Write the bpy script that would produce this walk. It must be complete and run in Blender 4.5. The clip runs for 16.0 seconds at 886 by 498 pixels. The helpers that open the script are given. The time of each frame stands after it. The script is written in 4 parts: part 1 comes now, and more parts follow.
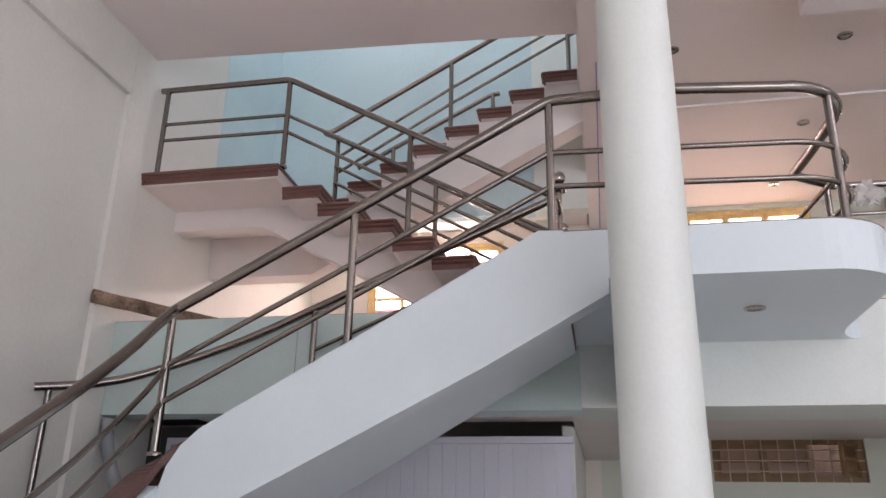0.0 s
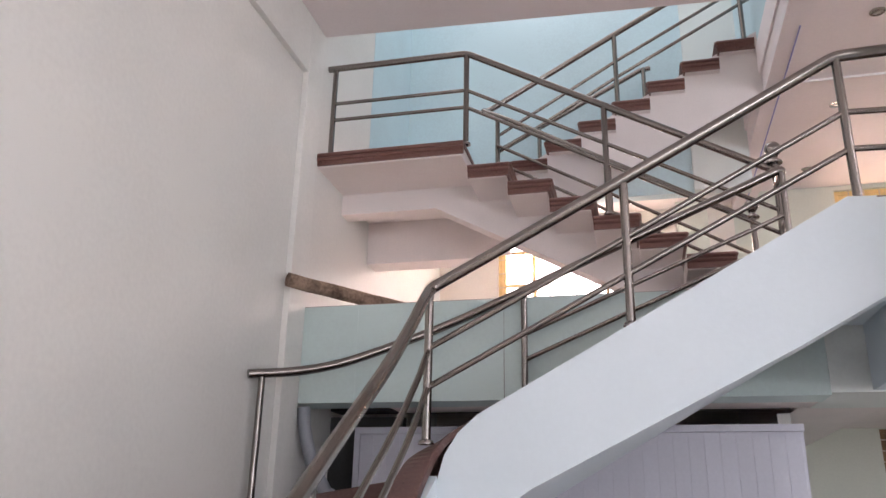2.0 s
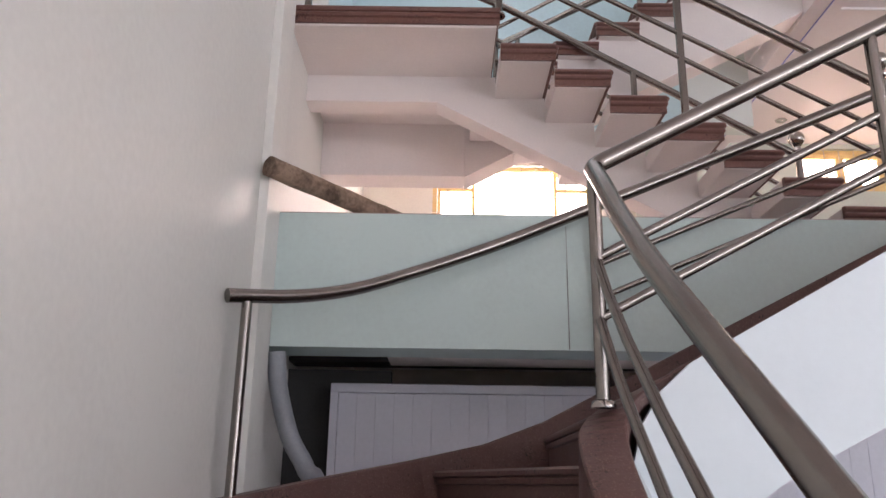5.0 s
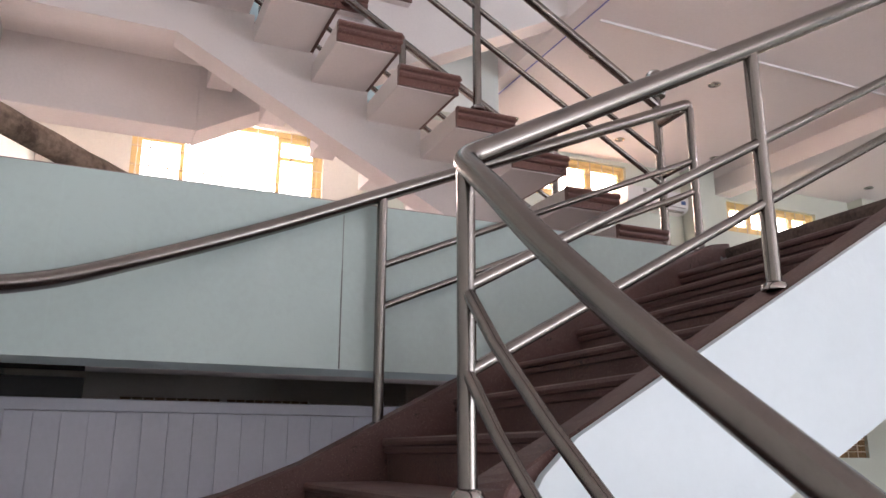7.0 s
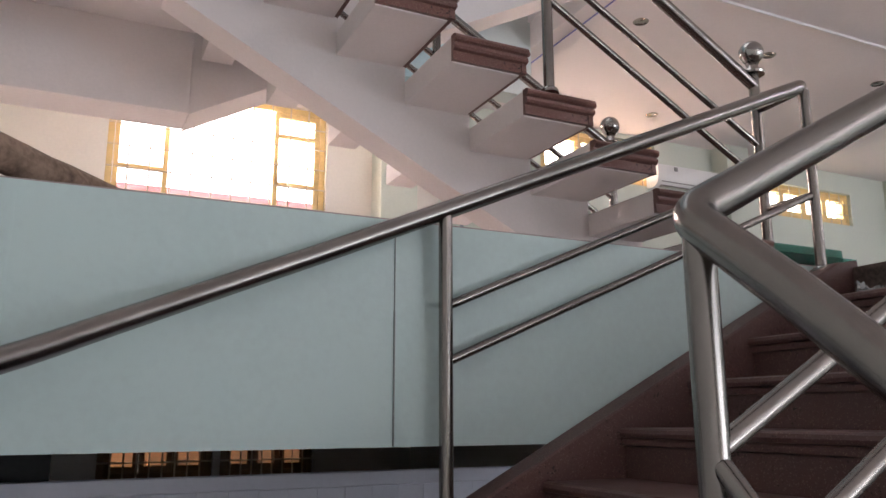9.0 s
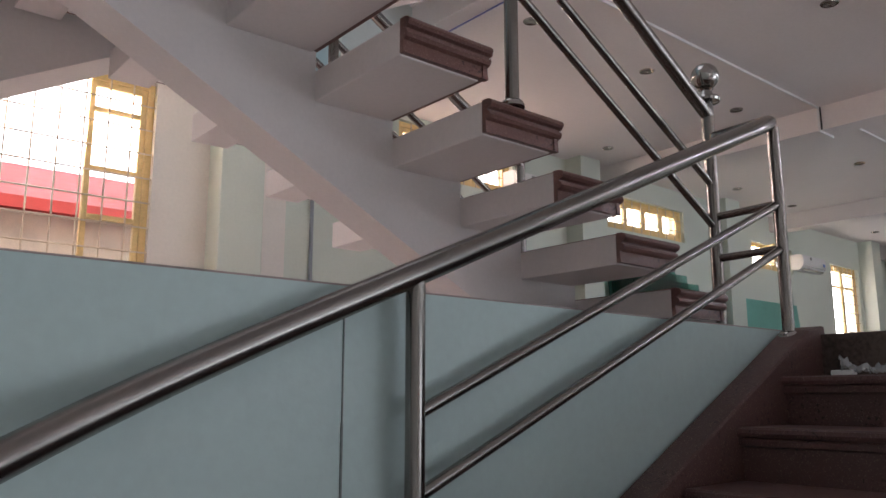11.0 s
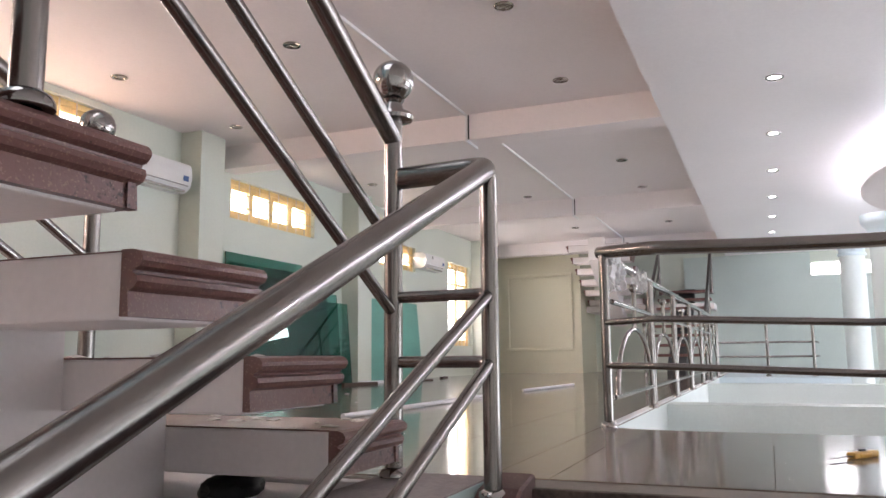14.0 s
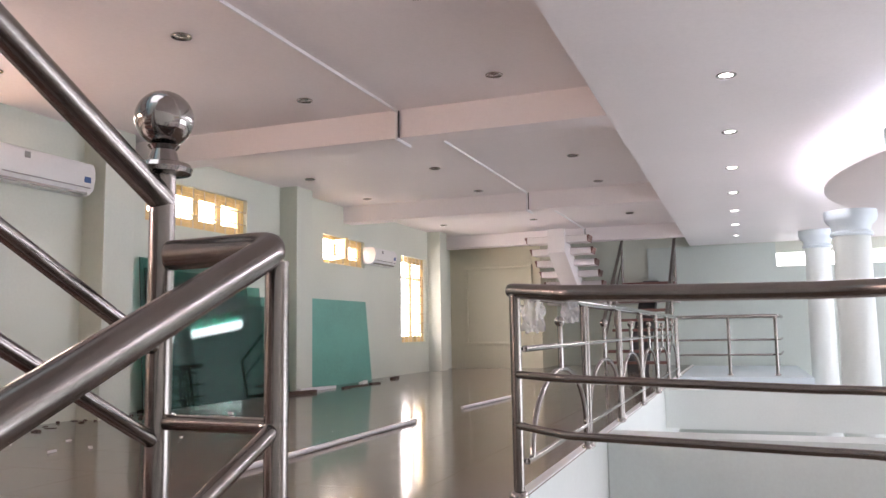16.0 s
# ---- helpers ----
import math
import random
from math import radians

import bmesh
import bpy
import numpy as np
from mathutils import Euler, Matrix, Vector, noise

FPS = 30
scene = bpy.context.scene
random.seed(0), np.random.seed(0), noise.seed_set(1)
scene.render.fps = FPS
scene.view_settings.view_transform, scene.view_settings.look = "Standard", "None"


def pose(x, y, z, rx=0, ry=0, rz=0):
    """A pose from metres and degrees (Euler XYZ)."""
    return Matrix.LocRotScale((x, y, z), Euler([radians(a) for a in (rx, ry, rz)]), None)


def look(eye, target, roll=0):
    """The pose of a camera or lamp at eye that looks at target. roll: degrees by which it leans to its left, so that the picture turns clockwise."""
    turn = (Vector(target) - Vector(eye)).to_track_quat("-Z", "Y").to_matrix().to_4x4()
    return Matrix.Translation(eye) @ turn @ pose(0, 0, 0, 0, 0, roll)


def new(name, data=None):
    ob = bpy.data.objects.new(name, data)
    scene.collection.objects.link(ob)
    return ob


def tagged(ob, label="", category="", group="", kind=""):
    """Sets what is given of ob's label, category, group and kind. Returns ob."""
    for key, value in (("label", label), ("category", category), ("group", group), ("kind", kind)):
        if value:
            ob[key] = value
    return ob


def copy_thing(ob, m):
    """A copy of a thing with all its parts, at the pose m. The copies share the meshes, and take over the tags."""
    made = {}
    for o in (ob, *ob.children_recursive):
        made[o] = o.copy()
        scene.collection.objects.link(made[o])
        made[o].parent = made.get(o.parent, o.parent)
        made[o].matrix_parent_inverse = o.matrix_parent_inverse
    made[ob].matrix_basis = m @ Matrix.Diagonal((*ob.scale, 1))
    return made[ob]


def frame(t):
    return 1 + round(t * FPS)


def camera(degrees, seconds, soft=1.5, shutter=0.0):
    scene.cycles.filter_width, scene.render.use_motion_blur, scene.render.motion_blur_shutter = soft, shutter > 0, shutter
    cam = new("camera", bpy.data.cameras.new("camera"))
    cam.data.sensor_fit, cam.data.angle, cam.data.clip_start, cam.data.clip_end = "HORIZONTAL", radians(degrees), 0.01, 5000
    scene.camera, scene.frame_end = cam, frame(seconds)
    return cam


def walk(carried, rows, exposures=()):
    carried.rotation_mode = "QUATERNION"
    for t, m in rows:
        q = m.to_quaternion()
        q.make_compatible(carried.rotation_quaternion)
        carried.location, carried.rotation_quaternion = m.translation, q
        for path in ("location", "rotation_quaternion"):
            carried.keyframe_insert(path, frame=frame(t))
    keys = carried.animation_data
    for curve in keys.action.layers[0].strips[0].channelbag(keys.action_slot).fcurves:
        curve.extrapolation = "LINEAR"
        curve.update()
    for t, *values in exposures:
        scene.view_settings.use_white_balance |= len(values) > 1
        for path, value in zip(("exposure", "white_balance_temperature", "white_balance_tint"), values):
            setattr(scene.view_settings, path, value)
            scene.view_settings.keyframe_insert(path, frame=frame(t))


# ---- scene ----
cam = camera(58.9, 16.0)
PATH = [
    (0, (1.758, 2.430, 1.549), (1.382, 4.276, 2.220), 1.05),
    (0.5, (1.457, 2.371, 1.531), (1.011, 4.204, 2.195), 1.22),
    (1, (1.130, 2.314, 1.536), (0.670, 4.145, 2.196), 1.14),
    (1.5, (0.753, 2.385, 1.530), (0.290, 4.217, 2.187), 1.09),
    (2, (0.396, 2.485, 1.528), (-0.068, 4.317, 2.182), 1.17),
    (2.5, (0.004, 2.581, 1.533), (-0.454, 4.416, 2.183), 1.20),
    (3, (-0.325, 2.813, 1.500), (-0.760, 4.655, 2.146), 1.22),
    (3.2, (-0.445, 2.923, 1.519), (-0.856, 4.771, 2.166), 1.20),
    (5.3, (-1.292, 4.093, 1.706), (-1.204, 6.010, 2.270), 0.85),
    (5.5, (-1.334, 4.171, 1.755), (-1.174, 6.086, 2.309), 0.85),
    (6, (-1.422, 4.334, 1.820), (-0.982, 6.208, 2.363), 0.63),
    (6.5, (-1.407, 4.589, 1.935), (-0.723, 6.393, 2.463), 0.32),
    (7, (-1.535, 4.815, 2.007), (-0.743, 6.581, 2.510), 0.09),
    (7.5, (-1.586, 5.088, 2.143), (-0.768, 6.847, 2.629), 0.01),
    (8, (-1.536, 5.294, 2.250), (-0.705, 7.056, 2.700), -0.30),
    (8.2, (-1.494, 5.372, 2.294), (-0.676, 7.144, 2.731), -0.18),
    (10.3, (-1.600, 6.243, 2.733), (-0.565, 7.915, 3.098), -0.20),
    (10.5, (-1.595, 6.349, 2.781), (-0.505, 7.988, 3.139), -0.19),
    (11, (-1.543, 6.571, 2.859), (-0.278, 8.076, 3.227), -0.08),
    (11.5, (-1.441, 6.791, 2.994), (0.008, 8.124, 3.344), -0.19),
    (12, (-1.375, 7.054, 3.092), (0.201, 8.238, 3.430), -0.38),
    (12.5, (-1.243, 7.211, 3.194), (0.450, 8.224, 3.523), -0.29),
    (13, (-0.954, 7.254, 3.277), (0.813, 8.135, 3.595), -0.54),
    (13.5, (-0.753, 7.286, 3.357), (1.053, 8.094, 3.649), -0.59),
    (14, (-0.531, 7.368, 3.452), (1.301, 8.122, 3.723), -0.55),
    (14.5, (-0.325, 7.340, 3.497), (1.528, 8.053, 3.743), -0.67),
    (15, (-0.154, 7.254, 3.623), (1.704, 7.955, 3.856), -0.79),
    (15.5, (0.013, 7.235, 3.667), (1.873, 7.936, 3.891), -0.85),
    (16, (0.153, 7.209, 3.796), (2.014, 7.911, 4.008), -0.91),
]
EXPOSURES = [(0, -0.6, 6850, 27), (0.5, -0.4, 6850, 27), (3, -0.32, 6850, 28), (5.5, -0.27, 6850, 28), (8.2, -0.2, 6600, 22), (10.3, -1.15, 6380, 20), (11, -1.1, 6300, 19), (11.5, -0.35, 6330, 19), (12, -0.2, 6300, 18), (12.5, 0.2, 6280, 18), (13, 0.17, 6320, 18), (13.5, -0.02, 6350, 19), (14.5, -0.26, 6480, 23), (16, -0.26, 6550, 25)]
walk(cam, [(t, look(eye, target, roll)) for t, eye, target, roll in PATH], EXPOSURES)

# ---- world, sun, large lights ----
world = bpy.data.worlds.new("sky")
scene.world = world
world.use_nodes = True
wn = world.node_tree.nodes
sky = wn.new("ShaderNodeTexSky")
sky.sky_type, sky.sun_disc, sky.sun_elevation, sky.sun_rotation = "NISHITA", False, radians(52), radians(200)
wn["Background"].inputs[1].default_value = 0.15
world.node_tree.links.new(sky.outputs[0], wn["Background"].inputs[0])
sun = new("sun", bpy.data.lights.new("sun", "SUN"))
sun.data.energy, sun.data.angle, sun.data.color = 5.0, radians(0.5), (1.0, 0.95, 0.88)
sun.matrix_world = look((5, -40, 60), (5 + 0.30 * 10, -40 + 0.72 * 10, 50))


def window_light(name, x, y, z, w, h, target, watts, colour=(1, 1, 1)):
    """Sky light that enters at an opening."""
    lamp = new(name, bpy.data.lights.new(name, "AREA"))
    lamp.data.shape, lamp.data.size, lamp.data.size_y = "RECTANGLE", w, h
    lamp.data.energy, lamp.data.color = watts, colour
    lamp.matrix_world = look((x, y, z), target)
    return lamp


# the unseen street front behind the walk, an added stairwell rooflight and the windows
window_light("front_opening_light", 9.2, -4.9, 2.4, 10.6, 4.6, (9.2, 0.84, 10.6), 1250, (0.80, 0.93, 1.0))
# fill lamp added above the stairwell to brighten its walls
window_light("stairwell_fill_light", -0.3, 9.5, 8.77, 3.2, 2.2, (-0.3, 9.5, 5.0), 68, (0.92, 0.97, 1.0))
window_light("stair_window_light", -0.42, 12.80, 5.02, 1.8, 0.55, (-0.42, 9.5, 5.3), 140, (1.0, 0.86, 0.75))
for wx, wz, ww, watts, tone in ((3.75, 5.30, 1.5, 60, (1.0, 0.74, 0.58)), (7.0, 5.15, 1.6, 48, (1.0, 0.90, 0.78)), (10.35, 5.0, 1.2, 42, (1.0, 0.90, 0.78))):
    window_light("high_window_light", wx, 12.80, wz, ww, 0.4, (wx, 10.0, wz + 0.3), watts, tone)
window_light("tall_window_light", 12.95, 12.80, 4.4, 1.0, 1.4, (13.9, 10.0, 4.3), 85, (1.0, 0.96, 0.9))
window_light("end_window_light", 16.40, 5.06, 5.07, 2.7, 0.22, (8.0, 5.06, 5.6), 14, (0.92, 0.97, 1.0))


# ---- materials ----
def material(name, colour, rough=0.6, metal=0.0, vary=0.06, scale=3.0, fine=60.0, bump=0.02, colour2=None, spread=0.5, stretch=(1, 1, 1), coat=0.0):
    """Principled surface with large stains and fine grain."""
    m = bpy.data.materials.new(name)
    m.use_nodes = True
    t = m.node_tree
    n, l = t.nodes, t.links
    p = n["Principled BSDF"]
    p.inputs["Roughness"].default_value, p.inputs["Metallic"].default_value = rough, metal
    p.inputs["Coat Weight"].default_value = coat
    co = n.new("ShaderNodeTexCoord")
    mp = n.new("ShaderNodeMapping")
    mp.inputs["Scale"].default_value = stretch
    l.new(co.outputs["Object"], mp.inputs["Vector"])
    big = n.new("ShaderNodeTexNoise")
    big.inputs["Scale"].default_value, big.inputs["Detail"].default_value = scale, 5
    small = n.new("ShaderNodeTexNoise")
    small.inputs["Scale"].default_value, small.inputs["Detail"].default_value = fine, 3
    for q in (big, small):
        l.new(mp.outputs[0], q.inputs["Vector"])
    info = n.new("ShaderNodeObjectInfo")
    add = n.new("ShaderNodeMath")
    add.operation = "ADD"
    l.new(big.outputs["Fac"], add.inputs[0])
    half = n.new("ShaderNodeMath")
    half.operation, half.inputs[1].default_value = "MULTIPLY", spread
    l.new(small.outputs["Fac"], half.inputs[0])
    l.new(half.outputs[0], add.inputs[1])
    ramp = n.new("ShaderNodeValToRGB")
    lo = colour2 or tuple(c * (1 - 2 * vary) for c in colour)
    hi = colour if colour2 else tuple(min(1, c * (1 + vary)) for c in colour)
    ramp.color_ramp.elements[0].position, ramp.color_ramp.elements[1].position = 0.35 + 0.5 * spread * 0.7, 0.62 + 0.5 * spread
    ramp.color_ramp.elements[0].color, ramp.color_ramp.elements[1].color = (*lo, 1), (*hi, 1)
    l.new(add.outputs[0], ramp.inputs[0])
    hsv = n.new("ShaderNodeHueSaturation")
    var = n.new("ShaderNodeMapRange")
    var.inputs["To Min"].default_value, var.inputs["To Max"].default_value = 1 - vary * 0.7, 1 + vary * 0.7
    l.new(info.outputs["Random"], var.inputs["Value"])
    l.new(var.outputs[0], hsv.inputs["Value"])
    l.new(ramp.outputs[0], hsv.inputs["Color"])
    l.new(hsv.outputs[0], p.inputs["Base Color"])
    if bump:
        b = n.new("ShaderNodeBump")
        b.inputs["Strength"].default_value, b.inputs["Distance"].default_value = min(1, bump * 10), 0.004
        l.new(small.outputs["Fac"], b.inputs["Height"])
        l.new(b.outputs[0], p.inputs["Normal"])
    rr = n.new("ShaderNodeMapRange")
    rr.inputs["To Min"].default_value, rr.inputs["To Max"].default_value = rough * 0.8, min(1, rough * 1.2)
    l.new(big.outputs["Fac"], rr.inputs["Value"])
    l.new(rr.outputs[0], p.inputs["Roughness"])
    return m


def glow(name, colour, strength):
    m = bpy.data.materials.new(name)
    m.use_nodes = True
    p = m.node_tree.nodes["Principled BSDF"]
    p.inputs["Base Color"].default_value = (*colour, 1)
    p.inputs["Emission Color"].default_value, p.inputs["Emission Strength"].default_value = (*colour, 1), strength
    return m


def glass(name, colour, rough=0.0, alpha=1.0):
    m = bpy.data.materials.new(name)
    m.use_nodes = True
    p = m.node_tree.nodes["Principled BSDF"]
    p.inputs["Base Color"].default_value = (*colour, 1)
    p.inputs["Roughness"].default_value, p.inputs["Transmission Weight"].default_value, p.inputs["IOR"].default_value = rough, 1.0, 1.45
    return m


MINT = material("mint_paint", (0.57, 0.705, 0.685), 0.45, vary=0.03, scale=1.2, fine=40, bump=0.015)
MINT_LIGHT = material("pale_mint_paint", (0.74, 0.80, 0.77), 0.45, vary=0.025, scale=1.0, fine=50, bump=0.012)
WHITE_WALL = material("white_wall_paint", (0.752, 0.760, 0.72), 0.62, vary=0.03, scale=0.8, fine=30, bump=0.02)
STRINGER = material("stringer_white_paint", (0.70, 0.80, 0.84), 0.4, vary=0.012, scale=1.5, fine=40, bump=0.02)
CREAM = material("cream_paint", (0.84, 0.78, 0.71), 0.5, vary=0.03, scale=1.0, fine=40, bump=0.015)
OLIVE = material("pale_olive_paint", (0.665, 0.70, 0.61), 0.5, vary=0.03, scale=0.7, fine=40, bump=0.015)
GREY_MINT = material("grey_mint_paint", (0.54, 0.61, 0.57), 0.5, vary=0.03, scale=0.8, fine=40, bump=0.015)
OLIVE_DEEP = material("olive_end_wall_paint", (0.63, 0.595, 0.45), 0.5, vary=0.03, scale=0.7, fine=40, bump=0.015)
BLUE = material("pale_blue_paint", (0.55, 0.745, 0.79), 0.5, vary=0.04, scale=0.9, fine=40, bump=0.015)
CEIL = material("ceiling_paint", (0.905, 0.842, 0.832), 0.55, vary=0.02, scale=0.6, fine=40, bump=0.008)
# whiter copy of CEIL; the well ceiling's brighter light is put into it
CEIL_WHITE = material("brightened_ceiling_paint", (0.92, 0.885, 0.88), 0.5, vary=0.02, scale=0.6, fine=40, bump=0.008)
ROOFLIGHT = material("added_rooflight_sheet", (0.80, 0.84, 0.86), 0.5, vary=0.03)
CONCRETE = material("stair_underside_paint", (0.80, 0.745, 0.725), 0.55, vary=0.025, scale=2.0, fine=60, bump=0.015)


def granite(name, base, dark, fleck, rough, amount):
    """Polished speckled stone: dark grains, a mid tone and pale flecks."""
    m = material(name, base, rough, vary=0.08, scale=7, fine=90, bump=0.03, colour2=dark, spread=1.4)
    n, l = m.node_tree.nodes, m.node_tree.links
    p = n["Principled BSDF"]
    old = p.inputs["Base Color"].links[0].from_socket
    co = n.new("ShaderNodeTexCoord")
    v = n.new("ShaderNodeTexVoronoi")
    v.inputs["Scale"].default_value = 330
    l.new(co.outputs["Object"], v.inputs["Vector"])
    pick = n.new("ShaderNodeSeparateColor")
    l.new(v.outputs["Color"], pick.inputs[0])
    r = n.new("ShaderNodeMapRange")
    r.inputs["From Min"].default_value, r.inputs["From Max"].default_value = 1 - amount, 1 - amount + 0.03
    l.new(pick.outputs[0], r.inputs["Value"])
    mix = n.new("ShaderNodeMix")
    mix.data_type = "RGBA"
    l.new(r.outputs[0], mix.inputs["Factor"])
    l.new(old, mix.inputs["A"])
    mix.inputs["B"].default_value = (*fleck, 1)
    l.new(mix.outputs["Result"], p.inputs["Base Color"])
    return m


GRANITE = granite("maroon_granite", (0.17, 0.076, 0.062), (0.038, 0.016, 0.014), (0.25, 0.14, 0.11), 0.36, 0.12)
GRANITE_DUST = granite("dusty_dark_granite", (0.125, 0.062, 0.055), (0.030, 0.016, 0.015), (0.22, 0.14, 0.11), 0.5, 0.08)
STEEL = material("brushed_stainless_steel", (0.265, 0.240, 0.220), 0.25, 1.0, vary=0.03, scale=8, fine=220, bump=0.003, stretch=(1, 1, 0.15))
CHROME = material("polished_stainless_steel", (0.38, 0.355, 0.335), 0.10, 1.0, vary=0.03, scale=6, fine=100, bump=0.0)
CEMENT = material("rough_stained_cement", (0.135, 0.098, 0.08), 0.85, vary=0.15, scale=7, fine=55, bump=0.09, colour2=(0.055, 0.036, 0.030), spread=0.8)
TILE = material("glossy_beige_porcelain", (0.22, 0.172, 0.138), 0.12, vary=0.08, scale=1.6, fine=9, bump=0.0, colour2=(0.175, 0.135, 0.108), spread=0.5)
# paleness chosen to reflect daylight, the real paving is unknown
BOUNCE_FLOOR = material("pale_bounce_floor", (0.74, 0.69, 0.65), 0.25, vary=0.05, scale=1.5, fine=10, bump=0.0)
GROUT = material("grey_grout", (0.25, 0.22, 0.19), 0.8, vary=0.1)
YELLOW = material("yellow_window_paint", (0.82, 0.60, 0.27), 0.45, vary=0.08, scale=6, fine=60, bump=0.02)
BROWN = material("brown_window_wood", (0.25, 0.145, 0.06), 0.5, vary=0.12, scale=6, fine=60, bump=0.03)
IRON = material("cream_painted_iron", (0.66, 0.55, 0.42), 0.5, vary=0.06, bump=0.02)
PANE = glass("clear_glass", (0.97, 0.98, 0.97))
GREEN_GLASS = glass("green_sheet_glass", (0.20, 0.53, 0.47), 0.02)
GREEN_BOARD = material("green_faced_board", (0.14, 0.40, 0.33), 0.35, vary=0.06, scale=2, fine=30, bump=0.01)
DUSTY = material("dusty_cement_top", (0.40, 0.34, 0.32), 0.8, vary=0.12, scale=4, fine=50, bump=0.04)
PVC = material("white_plastic_panel", (0.66, 0.67, 0.75), 0.35, vary=0.03, scale=1.5, fine=40, bump=0.006)
CRACK = material("dirty_joint", (0.22, 0.25, 0.24), 0.9, vary=0.2)
AMBER = glass("brown_tinted_glass", (0.30, 0.17, 0.09), 0.3)
BLACK = material("black_steel_box", (0.012, 0.011, 0.012), 0.5, vary=0.1)
# near black; on the store parts it puts the room's darkness into colour
DARK = material("near_black_fill", (0.05, 0.05, 0.05), 0.8, vary=0.1)
GREY_PIPE = material("grey_plastic_pipe", (0.30, 0.33, 0.36), 0.4, vary=0.06)
BARK = material("rough_round_timber", (0.36, 0.25, 0.18), 0.85, vary=0.2, scale=9, fine=50, bump=0.09, colour2=(0.12, 0.075, 0.05))
AC_WHITE = material("white_appliance_plastic", (0.80, 0.79, 0.77), 0.35, vary=0.02, bump=0.0)
DUCT = material("white_cable_duct", (0.85, 0.84, 0.84), 0.4, vary=0.02, bump=0.0)
LAMP_DARK = material("dark_lamp_reflector", (0.50, 0.48, 0.46), 0.22, 0.8, vary=0.05)
LAMP_ON = glow("lit_downlight", (1.0, 0.98, 0.95), 30)
COVE = glow("lit_cove", (0.93, 0.96, 1.0), 9)
RED_ROOF = material("red_roof_sheet", (0.55, 0.06, 0.05), 0.6, vary=0.08)
# emission for the backdrops, strong enough to white out the windows
BACKDROP_GLOW = glow("backdrop_glow", (1.0, 0.98, 0.96), 10.0)
HOUSE = material("sunlit_house_wall", (0.75, 0.66, 0.56), 0.8, vary=0.08)
GROUND = material("street_ground", (0.32, 0.30, 0.28), 0.9, vary=0.1)


# ---- builders ----
def finish(name, bm, mat, parent=None, label="", smooth=False):
    bmesh.ops.recalc_face_normals(bm, faces=bm.faces)
    me = bpy.data.meshes.new(name)
    bm.to_mesh(me)
    bm.free()
    me.materials.append(mat)
    if smooth:
        me.shade_smooth()
        if len(me.polygons) < 60000:
            me.set_sharp_from_angle(angle=radians(40))
    ob = new(name, me)
    ob.parent = parent
    if label:
        ob["label"] = label
    return ob


def part(name, bm, mat, parent, label="", smooth=False):
    return finish(name, bm, mat, parent, label, smooth)


def thing(name, label, category, group=""):
    return tagged(new(name), label, category, group)


def structure(name, bm, mat, label, category="", smooth=False):
    return tagged(finish(name, bm, mat, None, "", smooth), label, category or name.split("_")[0], "", "structure")


def box(bm, x0, x1, y0, y1, z0, z1, bevel=0.0):
    vs = [bm.verts.new((x, y, z)) for x in (x0, x1) for y in (y0, y1) for z in (z0, z1)]
    fs = [bm.faces.new([vs[i] for i in f]) for f in ((0, 1, 3, 2), (4, 6, 7, 5), (0, 4, 5, 1), (2, 3, 7, 6), (0, 2, 6, 4), (1, 5, 7, 3))]
    if bevel:
        es = list({e for f in fs for e in f.edges})
        bmesh.ops.bevel(bm, geom=es, offset=bevel, segments=2, affect="EDGES", profile=0.5)
    return bm


def boxes(*rows, bevel=0.0):
    bm = bmesh.new()
    for r in rows:
        box(bm, *r, bevel=bevel)
    return bm


def prism(bm, outline, axis, a, b):
    """A polygon of two coordinates, pulled along the third axis from a to b."""
    def put(u, v, w):
        return {"x": (w, u, v), "y": (u, w, v), "z": (u, v, w)}[axis]
    lo = [bm.verts.new(put(u, v, a)) for u, v in outline]
    hi = [bm.verts.new(put(u, v, b)) for u, v in outline]
    bm.faces.new(lo)
    bm.faces.new(hi[::-1])
    for i in range(len(lo)):
        j = (i + 1) % len(lo)
        bm.faces.new((lo[i], lo[j], hi[j], hi[i]))
    return bm


def rounded(points, radius, n=6):
    """The polyline with its corners rounded."""
    pts = [Vector(p) for p in points]
    out = [pts[0]]
    for a, b, c in zip(pts, pts[1:], pts[2:]):
        u, v = (a - b), (c - b)
        r = min(radius, u.length * 0.45, v.length * 0.45)
        p, q = b + u.normalized() * r, b + v.normalized() * r
        for k in range(n + 1):
            s = k / n
            out.append((1 - s) ** 2 * p + 2 * s * (1 - s) * b + s * s * q)
    out.append(pts[-1])
    return out


def spline(points, n=6):
    """A smooth line through the points."""
    p = [Vector(q) for q in points]
    p = [2 * p[0] - p[1], *p, 2 * p[-1] - p[-2]]
    out = []
    for a, b, c, d in zip(p, p[1:], p[2:], p[3:]):
        for k in range(n):
            s = k / n
            out.append(0.5 * (2 * b + (c - a) * s + (2 * a - 5 * b + 4 * c - d) * s * s + (3 * b - a - 3 * c + d) * s ** 3))
    out.append(p[-2])
    return out


